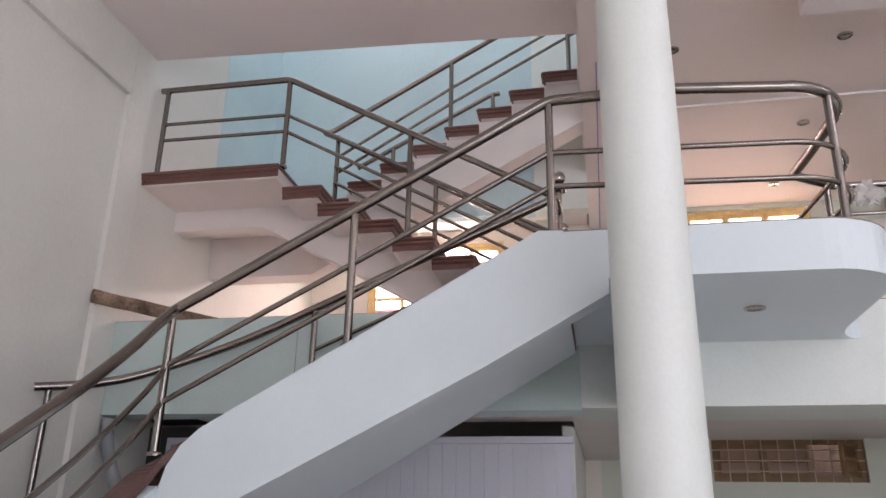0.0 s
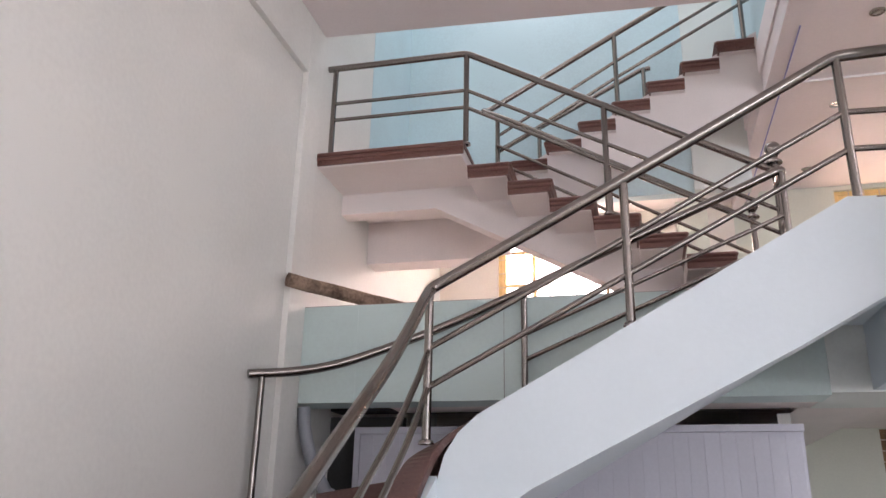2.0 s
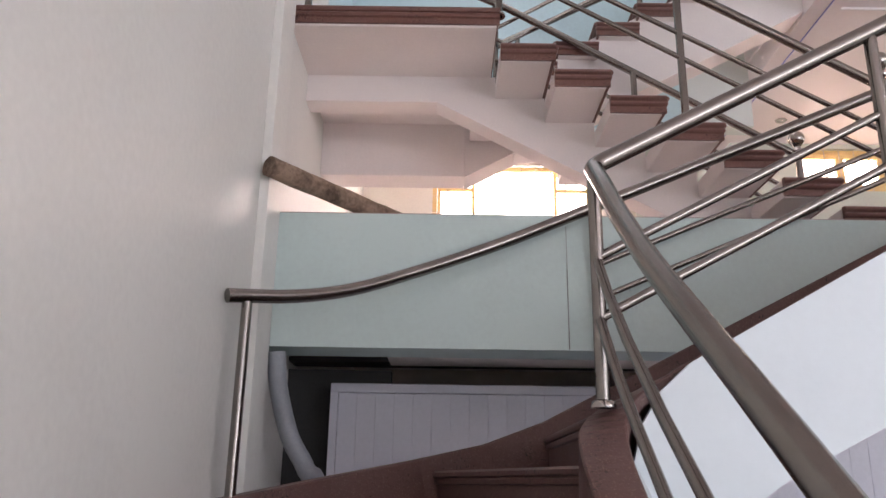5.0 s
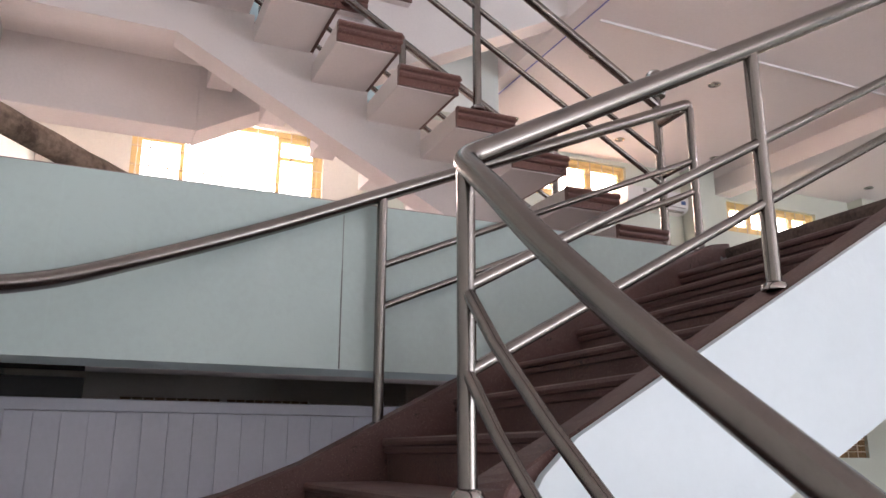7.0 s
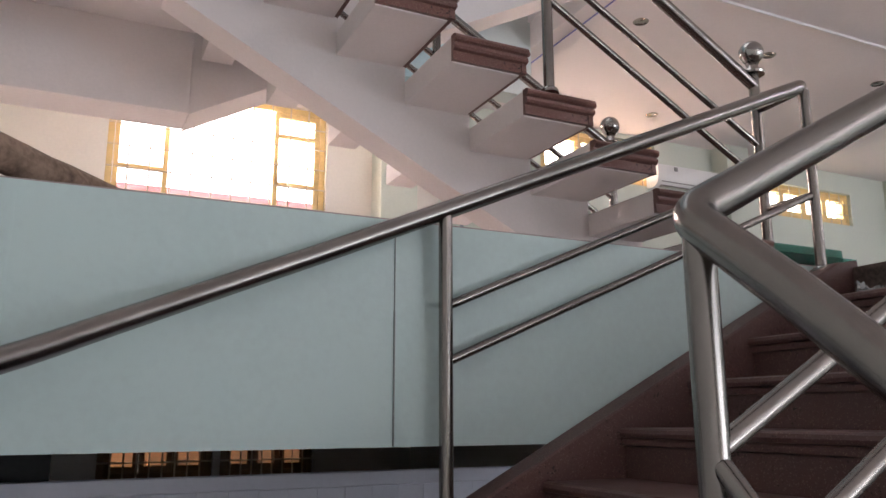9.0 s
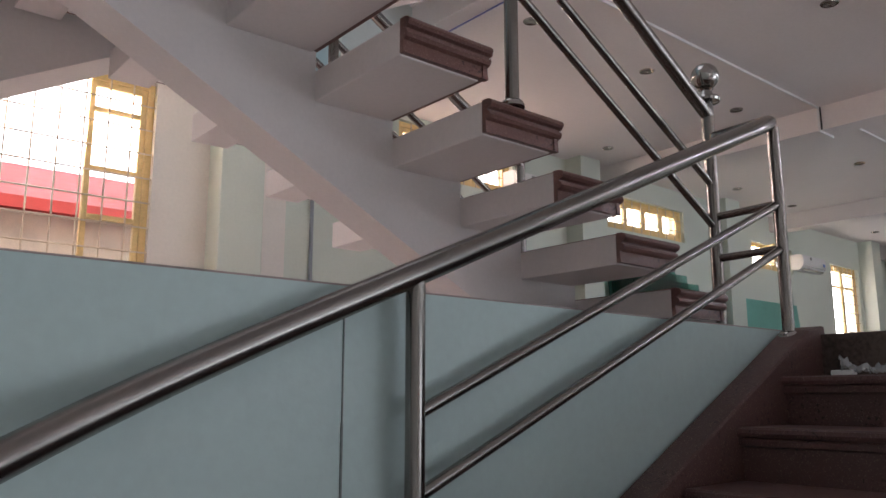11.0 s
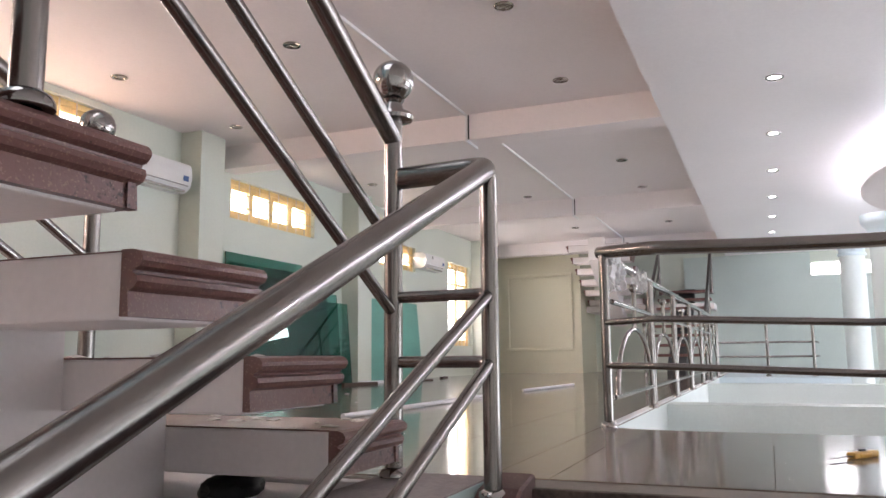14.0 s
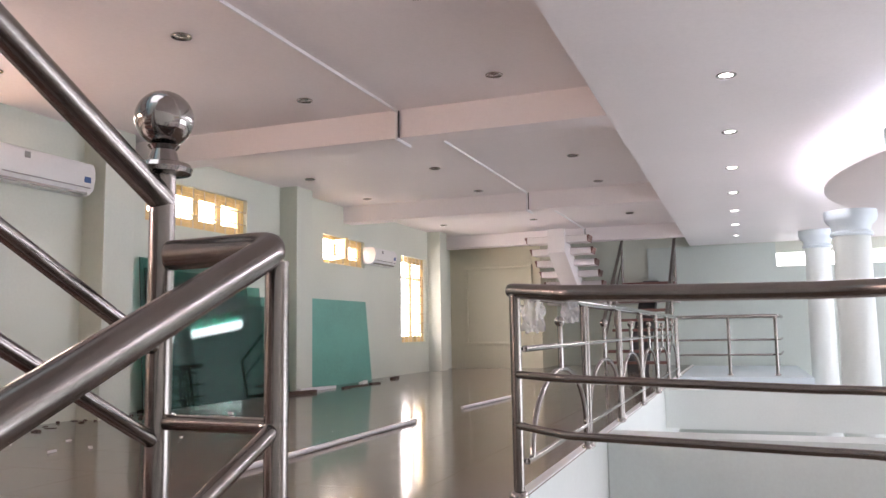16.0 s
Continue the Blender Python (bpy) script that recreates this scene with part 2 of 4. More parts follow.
def sweep(bm, pts, section, up=None, caps=True):
    """Pulls a closed section (points across, up) along a line."""
    pts = [Vector(p) for p in pts]
    rings, side = [], None
    for i, p in enumerate(pts):
        t0 = (p - pts[i - 1]).normalized() if i else (pts[1] - p).normalized()
        t1 = (pts[i + 1] - p).normalized() if i < len(pts) - 1 else t0
        t = (t0 + t1).normalized()
        if up is not None:
            side = t.cross(Vector(up)).normalized()
        elif side is None:
            side = t.cross(Vector((0, 0, 1)) if abs(t.z) < 0.9 else Vector((0, 1, 0))).normalized()
        else:
            side = (side - t * side.dot(t)).normalized()
        over = side.cross(t).normalized()
        stretch = 1 / max(0.5, t.dot(t1))
        rings.append([bm.verts.new(p + side * a * (stretch if up is not None else 1) + over * b) for a, b in section])
    for r, s in zip(rings, rings[1:]):
        for i in range(len(section)):
            j = (i + 1) % len(section)
            bm.faces.new((r[i], r[j], s[j], s[i]))
    if caps:
        bm.faces.new(rings[0][::-1])
        bm.faces.new(rings[-1])
    return bm


def circle(r, n=16):
    return [(r * math.cos(2 * math.pi * k / n), r * math.sin(2 * math.pi * k / n)) for k in range(n)]


def tube(pts, r, n=16):
    return sweep(bmesh.new(), pts, circle(r, n))


def lathe(bm, x, y, profile, n=24):
    """A turned shape round an upright axis, from rows of radius and height."""
    rings = [[bm.verts.new((x + r * math.cos(2 * math.pi * k / n), y + r * math.sin(2 * math.pi * k / n), z)) for k in range(n)] for r, z in profile]
    for a, b in zip(rings, rings[1:]):
        for k in range(n):
            j = (k + 1) % n
            bm.faces.new((a[k], a[j], b[j], b[k]))
    bm.faces.new(rings[0][::-1])
    bm.faces.new(rings[-1])
    return bm


FL, CEILING, LOW = 3.10, 5.66, 5.41
WEST, NORTH, EAST, SOUTH = -2.2, 12.6, 16.2, -5.0


# ---- large structure ----
def wall_along_x(y0, y1, x0, x1, z0, z1, openings):
    """A wall with openings (xa, xb, za, zb) cut through it."""
    bm = bmesh.new()
    xs = sorted({x0, x1, *[v for o in openings for v in o[:2]]})
    for a, b in zip(xs, xs[1:]):
        holes = sorted((o[2], o[3]) for o in openings if o[0] <= a + 1e-6 and o[1] >= b - 1e-6)
        z = z0
        for lo, hi in holes:
            if lo > z + 1e-6:
                box(bm, a, b, y0, y1, z, lo)
            z = hi
        if z < z1:
            box(bm, a, b, y0, y1, z, z1)
    bmesh.ops.remove_doubles(bm, verts=bm.verts, dist=1e-5)
    return bm


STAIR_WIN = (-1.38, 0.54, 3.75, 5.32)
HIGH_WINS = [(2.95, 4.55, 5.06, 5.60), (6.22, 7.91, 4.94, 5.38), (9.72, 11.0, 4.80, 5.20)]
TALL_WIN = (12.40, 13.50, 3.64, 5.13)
LOW_WINS = [(-1.25, -0.36, 1.95, 2.5), (-0.30, 0.5, 1.95, 2.5), (3.04, 4.75, 2.13, 2.62), (6.72, 8.4, 1.95, 2.27)]

# never in view; pale so that it bounces daylight up to the ceilings
structure("ground_floor", boxes((WEST - 0.3, EAST + 0.3, SOUTH, NORTH + 0.3, -0.2, 0.0)), BOUNCE_FLOOR, "unseen ground floor kept pale to bounce light upward", "floor")
structure("ground", boxes((-300, 300, -300, 300, -0.6, -0.25)), GROUND, "grey street ground round the house", "ground")
structure("wall_west", boxes((WEST - 0.25, WEST, SOUTH, NORTH + 0.25, -0.2, 8.8)), WHITE_WALL, "tall plain white painted plaster wall", "wall")
structure("wall_north", wall_along_x(NORTH, NORTH + 0.25, 1.72, EAST, -0.2, 8.8, [*HIGH_WINS, TALL_WIN, *LOW_WINS[2:]]), OLIVE, "pale green painted wall with windows", "wall")
structure("wall_north_stairs", wall_along_x(NORTH, NORTH + 0.25, WEST, 1.72, -0.2, 8.8, [STAIR_WIN, *LOW_WINS[:2]]), CREAM, "cream painted wall behind the stairs", "wall")
structure("wall_east", boxes((EAST, EAST + 0.25, SOUTH, 3.6, -0.2, 8.8), (EAST, EAST + 0.25, 6.53, NORTH + 0.25, -0.2, 8.8), (EAST, EAST + 0.25, 3.6, 6.53, -0.2, 4.95), (EAST, EAST + 0.25, 3.6, 6.53, 5.20, 8.8)), OLIVE, "pale olive painted end wall", "wall")
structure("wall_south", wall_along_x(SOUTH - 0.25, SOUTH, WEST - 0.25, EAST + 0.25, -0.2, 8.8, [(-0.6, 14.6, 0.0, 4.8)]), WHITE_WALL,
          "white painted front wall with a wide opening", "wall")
structure("roof", boxes((WEST - 0.25, -1.9, SOUTH - 0.25, NORTH + 0.25, 8.8, 9.0), (1.3, EAST + 0.25, SOUTH - 0.25, NORTH + 0.25, 8.8, 9.0), (-1.9, 1.3, SOUTH - 0.25, 8.4, 8.8, 9.0), (-1.9, 1.3, 10.6, NORTH + 0.25, 8.8, 9.0)), CEIL, "flat white roof slab", "ceiling")

# added out of view to go with the stairwell's fill lamp
structure("rooflight", boxes((-1.9, 1.3, 8.4, 10.6, 8.90, 8.93)), ROOFLIGHT, "frosted sheet of an added, unseen rooflight over the stairwell", "rooflight")

# ceilings: high part over the hall, low part over the open well, beams between
bm = bmesh.new()
box(bm, 1.70, 3.45, SOUTH, 8.08, CEILING - 0.03, CEILING + 0.3)
prism(bm, [(WEST, SOUTH), (1.70, SOUTH), (1.70, 8.34), (WEST, 8.11)], "z", CEILING - 0.03, CEILING + 0.3)
box(bm, 1.70, EAST, 8.08, NORTH, CEILING, CEILING + 0.3)
box(bm, WEST, 1.70, 11.0, NORTH, 5.5, CEILING + 0.3)
for x in (6.04, 10.32, 14.42):
    box(bm, x, x + 0.26, 8.08, NORTH, LOW + 0.01, CEILING)
structure("ceiling", bm, CEIL, "white painted ceiling with dropped beams and recesses", "ceiling")
structure("ceiling_well", boxes((3.45, EAST, SOUTH, 8.08, LOW, CEILING + 0.3)), CEIL_WHITE, "white lowered ceiling over the open well", "ceiling")
structure("beam_stairwell", boxes((1.72, 1.98, 5.70, NORTH, 5.43, CEILING - 0.002)), CEIL, "white ceiling beam beside the stairwell", "beam")

# upper floor slab with its edge beams
bm = bmesh.new()
box(bm, WEST, EAST, 8.42, NORTH, FL - 0.22, FL - 0.012)
structure("upper_floor_slab", bm, CEIL, "white painted concrete upper floor slab", "floor")
structure("edge_beam_hall", boxes((1.622, EAST, 8.11, 8.418, FL - 0.73, FL - 0.012), (1.622, EAST, 8.418, 8.87, FL - 0.73, FL - 0.222)), MINT_LIGHT, "pale painted edge beam of the hall floor", "beam")
structure("edge_beam", boxes((WEST, 1.62, 8.11, 8.42, FL - 0.745, FL + 0.012)), MINT, "mint painted edge beam of the upper floor", "beam")
structure("edge_beam_cap", boxes((WEST + 0.002, 1.618, 8.113, 8.418, FL + 0.0125, FL + 0.017)), DUSTY, "dusty grey cement top of the edge beam", "trim")
structure("edge_beam_joint", boxes((-0.553, -0.548, 8.1065, 8.112, FL - 0.742, FL - 0.30), (-0.5515, -0.5485, 8.1068, 8.112, FL - 0.30, FL - 0.05)), CRACK, "open upright joint in the edge beam", "trim")
structure("edge_beam_trim", boxes((-1.706, -1.698, 8.1075, 8.112, FL - 0.742, FL - 0.02)), MINT, "filled upright joint in the edge beam", "trim")
structure("beam_store", boxes((1.532, 2.12, 8.872, NORTH - 0.002, FL - 0.728, FL - 0.222)), CONCRETE, "grey white beam under the upper floor", "beam")
structure("ceiling_ground", boxes((2.122, EAST, 8.872, NORTH - 0.002, 2.63, FL - 0.222)), CONCRETE, "plain ground floor ceiling", "ceiling")
# cross beams of the open well
for i, x in enumerate((5.65, 9.9)):
    structure("cross_beam_%d" % (i + 1), boxes((x, x + 0.3, 5.2, 8.105, FL - 0.47, FL - 0.02)), MINT_LIGHT, "pale mint floor beam across the open well", "beam")

# platform at the head of the stairs, with a rounded corner
R, PX = 0.42, 3.335


def platform_outline(inset, x0, y0, y1):
    """Plan of the platform: a rounded front corner and a flare where it meets the hall."""
    e = PX - inset
    arc = [(e - R + R * math.sin(a), y0 + R - R * math.cos(a)) for a in np.linspace(0, math.pi / 2, 10)]
    flare = [(e + 0.185 * (1 - math.cos(a)), 7.70 + (y1 - 7.70) * math.sin(a)) for a in np.linspace(0, math.pi / 2, 8)]
    return [(x0, y1), (x0, y0)] + arc + flare


outline = platform_outline(0, 1.60, 6.486, 8.108)
structure("platform_slab", prism(bmesh.new(), outline, "z", FL - 0.285, FL - 0.012), STRINGER, "white rounded platform slab at the stair head", "floor")
structure("beam_platform", boxes((1.87, 2.13, 5.83, 8.108, FL - 0.72, FL - 0.287)), STRINGER, "white beam under the platform", "beam")

# walls and strips beside the stairwell
structure("pilaster_west", boxes((WEST, WEST + 0.05, 7.80, 8.105, 0, CEILING - 0.035), bevel=0.004), WHITE_WALL, "white flat pilaster on the side wall", "pilaster")
structure("cornice_west", boxes((WEST, WEST + 0.05, SOUTH, 7.798, 5.085, CEILING - 0.035), bevel=0.004), WHITE_WALL, "white beam along the top of the side wall", "beam")
# blue sheet puts the side wall's change of light into colour
structure("stairwell_blue_side", boxes((WEST - 0.001, WEST + 0.004, 9.5, 10.858, FL + 8 * 0.178, 8.79)), BLUE, "pale blue sheet for the change of light on the side wall", "wall")
structure("stairwell_mint_wall", boxes((1.12, 1.72, 10.80, 11.0, 5.0, 8.8)), MINT_LIGHT, "pale mint wall at the head of the stairs", "wall")
structure("stairwell_back_wall", boxes((WEST, 1.12, 10.86, 11.0, 5.0, 8.8)), BLUE, "pale blue painted wall behind the landing", "wall")
structure("stairwell_side_wall", boxes((1.72, 1.86, 8.43, 10.99, CEILING + 0.3, 8.8)), BLUE, "pale blue wall of the upper stairwell", "wall")
structure("stairwell_front_wall", boxes((WEST, 1.72, 7.80, 7.93, CEILING + 0.3, 8.8)), CREAM, "cream wall of the upper stairwell", "wall")

# near black panel in place of the shade left of the partition
structure("store_wall", boxes((WEST, -1.55, 8.92, 9.02, 0, 2.35)), DARK, "near black panel standing in for the dark store", "wall")
structure("soffit_store", boxes((WEST + 0.65, 1.62, 8.422, 8.86, FL - 0.728, FL - 0.222)), CONCRETE, "grey white soffit before the store", "ceiling")
# added wall that closes the store off from the hall's light
structure("store_side_wall", boxes((1.43, 1.528, 9.152, NORTH - 0.002, 0, FL - 0.73)), WHITE_WALL, "white wall added beside the store to keep hall light out", "wall")
# coloured near black for the shade in the recess
structure("store_beam", boxes((WEST, 1.528, 8.90, 9.15, 2.40, FL - 0.222)), DARK, "beam coloured near black for the shade above the partition", "beam")

# column of the open well
def column(x, y, z0, z1, r):
    ob = thing("column", "round pale mint column with a stepped capital", "column", "round columns")
    part("shaft", lathe(bmesh.new(), x, y, [(r, z0), (r * 0.97, z1 - 0.3)], 40), MINT_LIGHT, ob, "", True)
    part("capital", lathe(bmesh.new(), x, y, [(r, z1 - 0.3), (r * 1.12, z1 - 0.29), (r * 1.12, z1 - 0.26), (r * 1.0, z1 - 0.24), (r * 1.05, z1 - 0.18), (r * 1.32, z1 - 0.12), (r * 1.38, z1 - 0.08), (r * 1.38, z1)], 40), STRINGER, ob, "white moulded capital", True)
    return ob


column(2.0, 5.83, 0, CEILING - 0.03, 0.178)
for x, z in ((6.15, 5.14), (10.4, 5.14), (14.7, LOW)):
    column(x, 5.95, 0, z, 0.205)


# ---- the lower staircase ----
RISE, RUN = 3.10 / 18, 0.326
TOP_X = 1.585
stairs = tagged(new("staircase"), "solid staircase with dark maroon granite steps and white sides", "staircase", "", "structure")


def step_profile(deep, high):
    """Side view of a granite step: a rolled nosing, a second roll and the riser."""
    return [(-deep, 0), (0.006, 0), (0.016, -0.006), (0.020, -0.018), (0.016, -0.030), (0.004, -0.034), (0.010, -0.042), (0.008, -0.058), (-0.006, -0.064), (-0.008, -high), (-deep, -high)]


def straight_step(x, z, y0, y1):
    # the flight rises towards +x, so its noses point to -x
    bm = prism(bmesh.new(), [(x - u, z + v) for u, v in step_profile(RUN + 0.02, RISE)], "y", y0, y1)
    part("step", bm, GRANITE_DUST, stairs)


for n in range(1, 8):
    straight_step(TOP_X - RUN * n, FL - RISE * n, 6.64, 7.99)
bm = prism(bmesh.new(), [(TOP_X - u, FL - 0.006 + v) for u, v in ((-0.14, 0), (0, 0), (0.003, -0.02), (0.0, -0.05), (0.004, -0.11), (0.001, -RISE), (-0.14, -RISE))], "y", 6.64, 7.99)
part("riser", bm, CEMENT, stairs, "rough unfinished cement riser")

# winders round the inner post, then the foot of the stairs
PIV = Vector((-0.72, 6.56))


def outer(angle):
    """Where a nosing at this angle meets the outer curb."""
    d = Vector((-math.sin(angle), math.cos(angle)))
    for k in range(1, 400):
        p = PIV + d * 0.01 * k
        edge = 8.0 - 0.62 * max(0, min(1, (-0.75 - p.x) / 1.4)) ** 1.6
        if p.x < WEST + 0.003 or p.y > edge:
            return PIV + d * 0.01 * (k - 1)
    return p


def winder(a, b, z):
    """A wedge step between two angles."""
    n = 6
    nose = [PIV + (outer(a) - PIV) * s for s in (0.0, 1.0)]
    rim = [outer(a + (b - a) * k / n) for k in range(n + 1)]
    bm = bmesh.new()
    pts = [PIV] + rim
    prism(bm, [(p.x, p.y) for p in pts], "z", z - 0.035, z)
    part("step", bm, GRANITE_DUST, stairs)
    bm = bmesh.new()
    d = (nose[1] - nose[0]).normalized()
    out = Vector((-d.y, d.x))
    u, v = nose[0] + d * 0.05, nose[1] - d * 0.01
    sweep(bm, [(u.x, u.y, z), (v.x, v.y, z)], [(-a2, b2) for a2, b2 in ((-0.06, 0.0), (0.006, 0.0), (0.018, -0.01), (0.018, -0.026), (0.004, -0.034), (0.010, -0.042), (0.008, -0.058), (-0.006, -0.064), (-0.008, -RISE), (-0.06, -RISE))], up=(0, 0, 1))
    part("step", bm, GRANITE_DUST, stairs)


ANGLES = [radians(a) for a in (0, 22, 44, 67, 90)]
for k in range(4):
    winder(ANGLES[k + 1], ANGLES[k], FL - RISE * (8 + k))
for n in range(12, 18):
    y = PIV.y - 0.30 * (n - 11)
    bm = prism(bmesh.new(), [(y - u, FL - RISE * n + v) for u, v in step_profile(0.32, RISE)], "x", WEST + 0.004, -0.75)
    part("step", bm, GRANITE_DUST, stairs)

# body: sloping soffit and the outer side
body = [(-0.55, 1.42), (-0.25, 1.655), (1.598, 2.735), (1.598, FL - RISE - 0.02), (-0.70, 1.72), (-0.70, 1.40)]
part("soffit", prism(bmesh.new(), body, "y", 6.655, 7.995), STRINGER, stairs, "white painted sloping soffit")
skin = [(1.5996, FL - 0.003), (TOP_X - 0.12, FL + 0.002), (-0.30, 2.113), (-0.42, 2.045), (-0.52, 1.955), (-0.59, 1.845), (-0.628, 1.71), (-0.634, 1.5), (-0.634, 0.0), (-0.60, 0.0), (-0.60, 1.40), (-0.42, 1.50), (-0.14, 1.685), (1.162, 2.351), (1.83, 2.73), (1.83, FL - 0.2853), (1.5996, FL - 0.2853)]
part("stringer", prism(bmesh.new(), skin, "y", 6.486, 6.515), STRINGER, stairs, "white painted outer side of the stairs")
inner_side = [(1.5996, FL - 0.07), (TOP_X - 0.12, FL - 0.07), (-0.30, 2.04), (-0.55, 1.88), (-0.60, 1.40), (-0.42, 1.50), (-0.14, 1.685), (1.162, 2.351), (1.83, 2.73), (1.83, FL - 0.2853), (1.5996, FL - 0.2853)]
part("stringer", prism(bmesh.new(), inner_side, "y", 6.516, 6.652), STRINGER, stairs, "white painted inner side of the stairs")
low = [(6.488, 1.74), (6.30, 1.64), (5.2, 0.78), (4.3, 0.16), (4.3, 0.0), (6.49, 0.0)]
part("stringer", prism(bmesh.new(), low, "x", -0.72, -0.625), STRINGER, stairs, "white painted low side wall")
fill = [(-0.30, 2.095), (-0.42, 2.025), (-0.515, 1.94), (-0.583, 1.835), (-0.62, 1.70), (-0.628, 1.5), (-0.628, 0.9), (-0.45, 0.9), (-0.30, 1.6)]
part("curb_base", prism(bmesh.new(), fill, "y", 6.517, 6.65), GRANITE_DUST, stairs, "maroon granite base of the curb")
near = [(1.60, 6.592, FL - 0.03), (TOP_X - 0.12, 6.592, FL - 0.03), (-0.30, 6.592, 2.08)] + spline([(-0.30, 6.594, 2.08), (-0.47, 6.604, 1.985), (-0.62, 6.585, 1.90), (-0.705, 6.51, 1.815), (-0.728, 6.39, 1.72), (-0.728, 6.25, 1.62)], 4)[1:] + [(-0.728, 5.2, 0.80), (-0.728, 4.25, 0.16)]
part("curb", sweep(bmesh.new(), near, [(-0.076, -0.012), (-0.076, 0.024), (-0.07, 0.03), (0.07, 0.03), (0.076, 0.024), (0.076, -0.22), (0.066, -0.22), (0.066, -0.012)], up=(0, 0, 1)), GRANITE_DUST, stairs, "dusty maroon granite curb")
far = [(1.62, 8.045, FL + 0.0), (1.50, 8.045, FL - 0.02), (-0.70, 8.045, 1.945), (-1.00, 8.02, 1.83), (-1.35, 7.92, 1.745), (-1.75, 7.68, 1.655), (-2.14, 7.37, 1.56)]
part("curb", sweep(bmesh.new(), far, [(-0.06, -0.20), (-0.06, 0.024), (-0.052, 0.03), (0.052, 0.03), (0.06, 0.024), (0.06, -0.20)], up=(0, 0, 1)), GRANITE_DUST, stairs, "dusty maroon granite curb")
part("infill", prism(bmesh.new(), [(WEST, 4.72), (-0.79, 4.72), (-0.79, 6.5), (WEST, 6.5)], "z", 0, 0.2), CONCRETE, stairs, "plain hidden fill")


# ---- railings ----
BIG, MID, THIN = 0.0325, 0.024, 0.0165


def post(parent, x, y, z0, z1, r=MID, collar=True):
    ob = part("post", tube([(x, y, z0), (x, y, z1)], r), STEEL, parent, "", True)
    if collar:
        part("collar", lathe(bmesh.new(), x, y, [(r * 1.75, z0), (r * 1.75, z0 + 0.008), (r * 1.5, z0 + 0.02), (r * 1.05, z0 + 0.026)], 20), CHROME, ob, "", True)
    return ob


def bar(parent, name, pts, r, mat=None):
    return part(name, tube(pts, r), mat or STEEL, parent, "", True)


rail = thing("stair_railing", "brushed stainless steel railing beside the granite stairs", "railing", "steel stair railings")
FOOT = [(-0.70, 4.30, 1.13), (-0.70, 5.17, 1.73), (-0.70, 5.55, 1.985), (-0.70, 5.85, 2.19), (-0.70, 6.16, 2.425), (-0.70, 6.38, 2.612)]
hand = spline(FOOT, 4)[:-1] + rounded([(-0.70, 6.38, 2.612), (-0.70, 6.558, 2.752), (-0.55, 6.562, 2.832)], 0.045, 5) + rounded([(0.377, 6.565, 3.325), (1.537, 6.568, 3.955), (2.2, 6.568, 3.972)], 0.05, 4) \
    + [Vector((3.22 - 0.40 + 0.40 * math.sin(a), 6.57 + 0.40 - 0.40 * math.cos(a), 3.925)) for a in np.linspace(0, math.pi / 2, 9)] + rounded([(3.20, 7.4, 3.93), (3.165, 7.85, 3.94), (3.50, 8.15, 3.975)], 0.05, 4)
bar(rail, "handrail", hand, BIG)
P1, P2, P3 = (-0.70, 6.535, 1.90, 2.73), (0.377, 6.567, 2.495, 3.30), (1.537, 6.567, 3.10, 3.94)
for p in (P1, P2, P3):
    post(rail, *p)
post(rail, -0.70, 5.05, 0.75, 1.64)
post(rail, 3.103, 6.687, 3.10, 3.90)
post(rail, 3.452, 8.125, 3.10, 3.955)
for f in (0.61, 0.355):
    zs = [p[2] + f * (p[3] - p[2]) for p in (P1, P2, P3)]
    bar(rail, "middle_rail", [(-0.70, 6.53, zs[0]), (0.377, 6.567, zs[1]), (1.537, 6.567, zs[2])], THIN)
    arc = [Vector((3.22 - 0.40 + 0.40 * math.sin(a), 6.57 + 0.40 - 0.40 * math.cos(a), zs[2] - 0.035)) for a in np.linspace(0, math.pi / 2, 9)]
    bar(rail, "middle_rail", [Vector((1.537, 6.567, zs[2]))] + arc + [Vector((3.165, 7.85, zs[2])), Vector((3.452, 8.125, zs[2]))], THIN)
for h, k in ((0.37, 0.87), (0.57, 0.87)):
    bar(rail, "middle_rail", [(p[0], p[1], p[2] - h * 1.0) for p in FOOT] + [(-0.70, 6.52, 2.755 - h)], THIN)

rail = thing("stair_railing", "brushed stainless steel railing curving down to the side wall", "railing", "steel stair railings")
WALLSIDE = [(-0.39, 8.045, 3.150), (-0.80, 8.04, 2.972), (-1.12, 7.985, 2.832), (-1.42, 7.87, 2.695), (-1.68, 7.72, 2.575), (-1.92, 7.54, 2.495), (-2.18, 7.33, 2.445)]
hand = rounded([(1.50, 8.33, 3.968), (1.490, 8.062, 3.972), (-0.30, 8.045, 3.192)], 0.06, 4)[:-1] + spline(WALLSIDE, 4)
bar(rail, "handrail", hand, BIG)
post(rail, 1.48, 8.06, 3.08, 3.94)
post(rail, -0.39, 8.045, 2.105, 3.13)
post(rail, -2.105, 7.39, 1.55, 2.43)
for a, b in ((3.620, 2.815), (3.437, 2.628)):
    bar(rail, "middle_rail", rounded([(1.50, 8.34, a), (1.48, 8.06, a), (-0.39, 8.045, b)], 0.03, 3), THIN)

# ---- upper flights: cantilevered treads on a spine ----
UR, UN = 0.178, 0.338


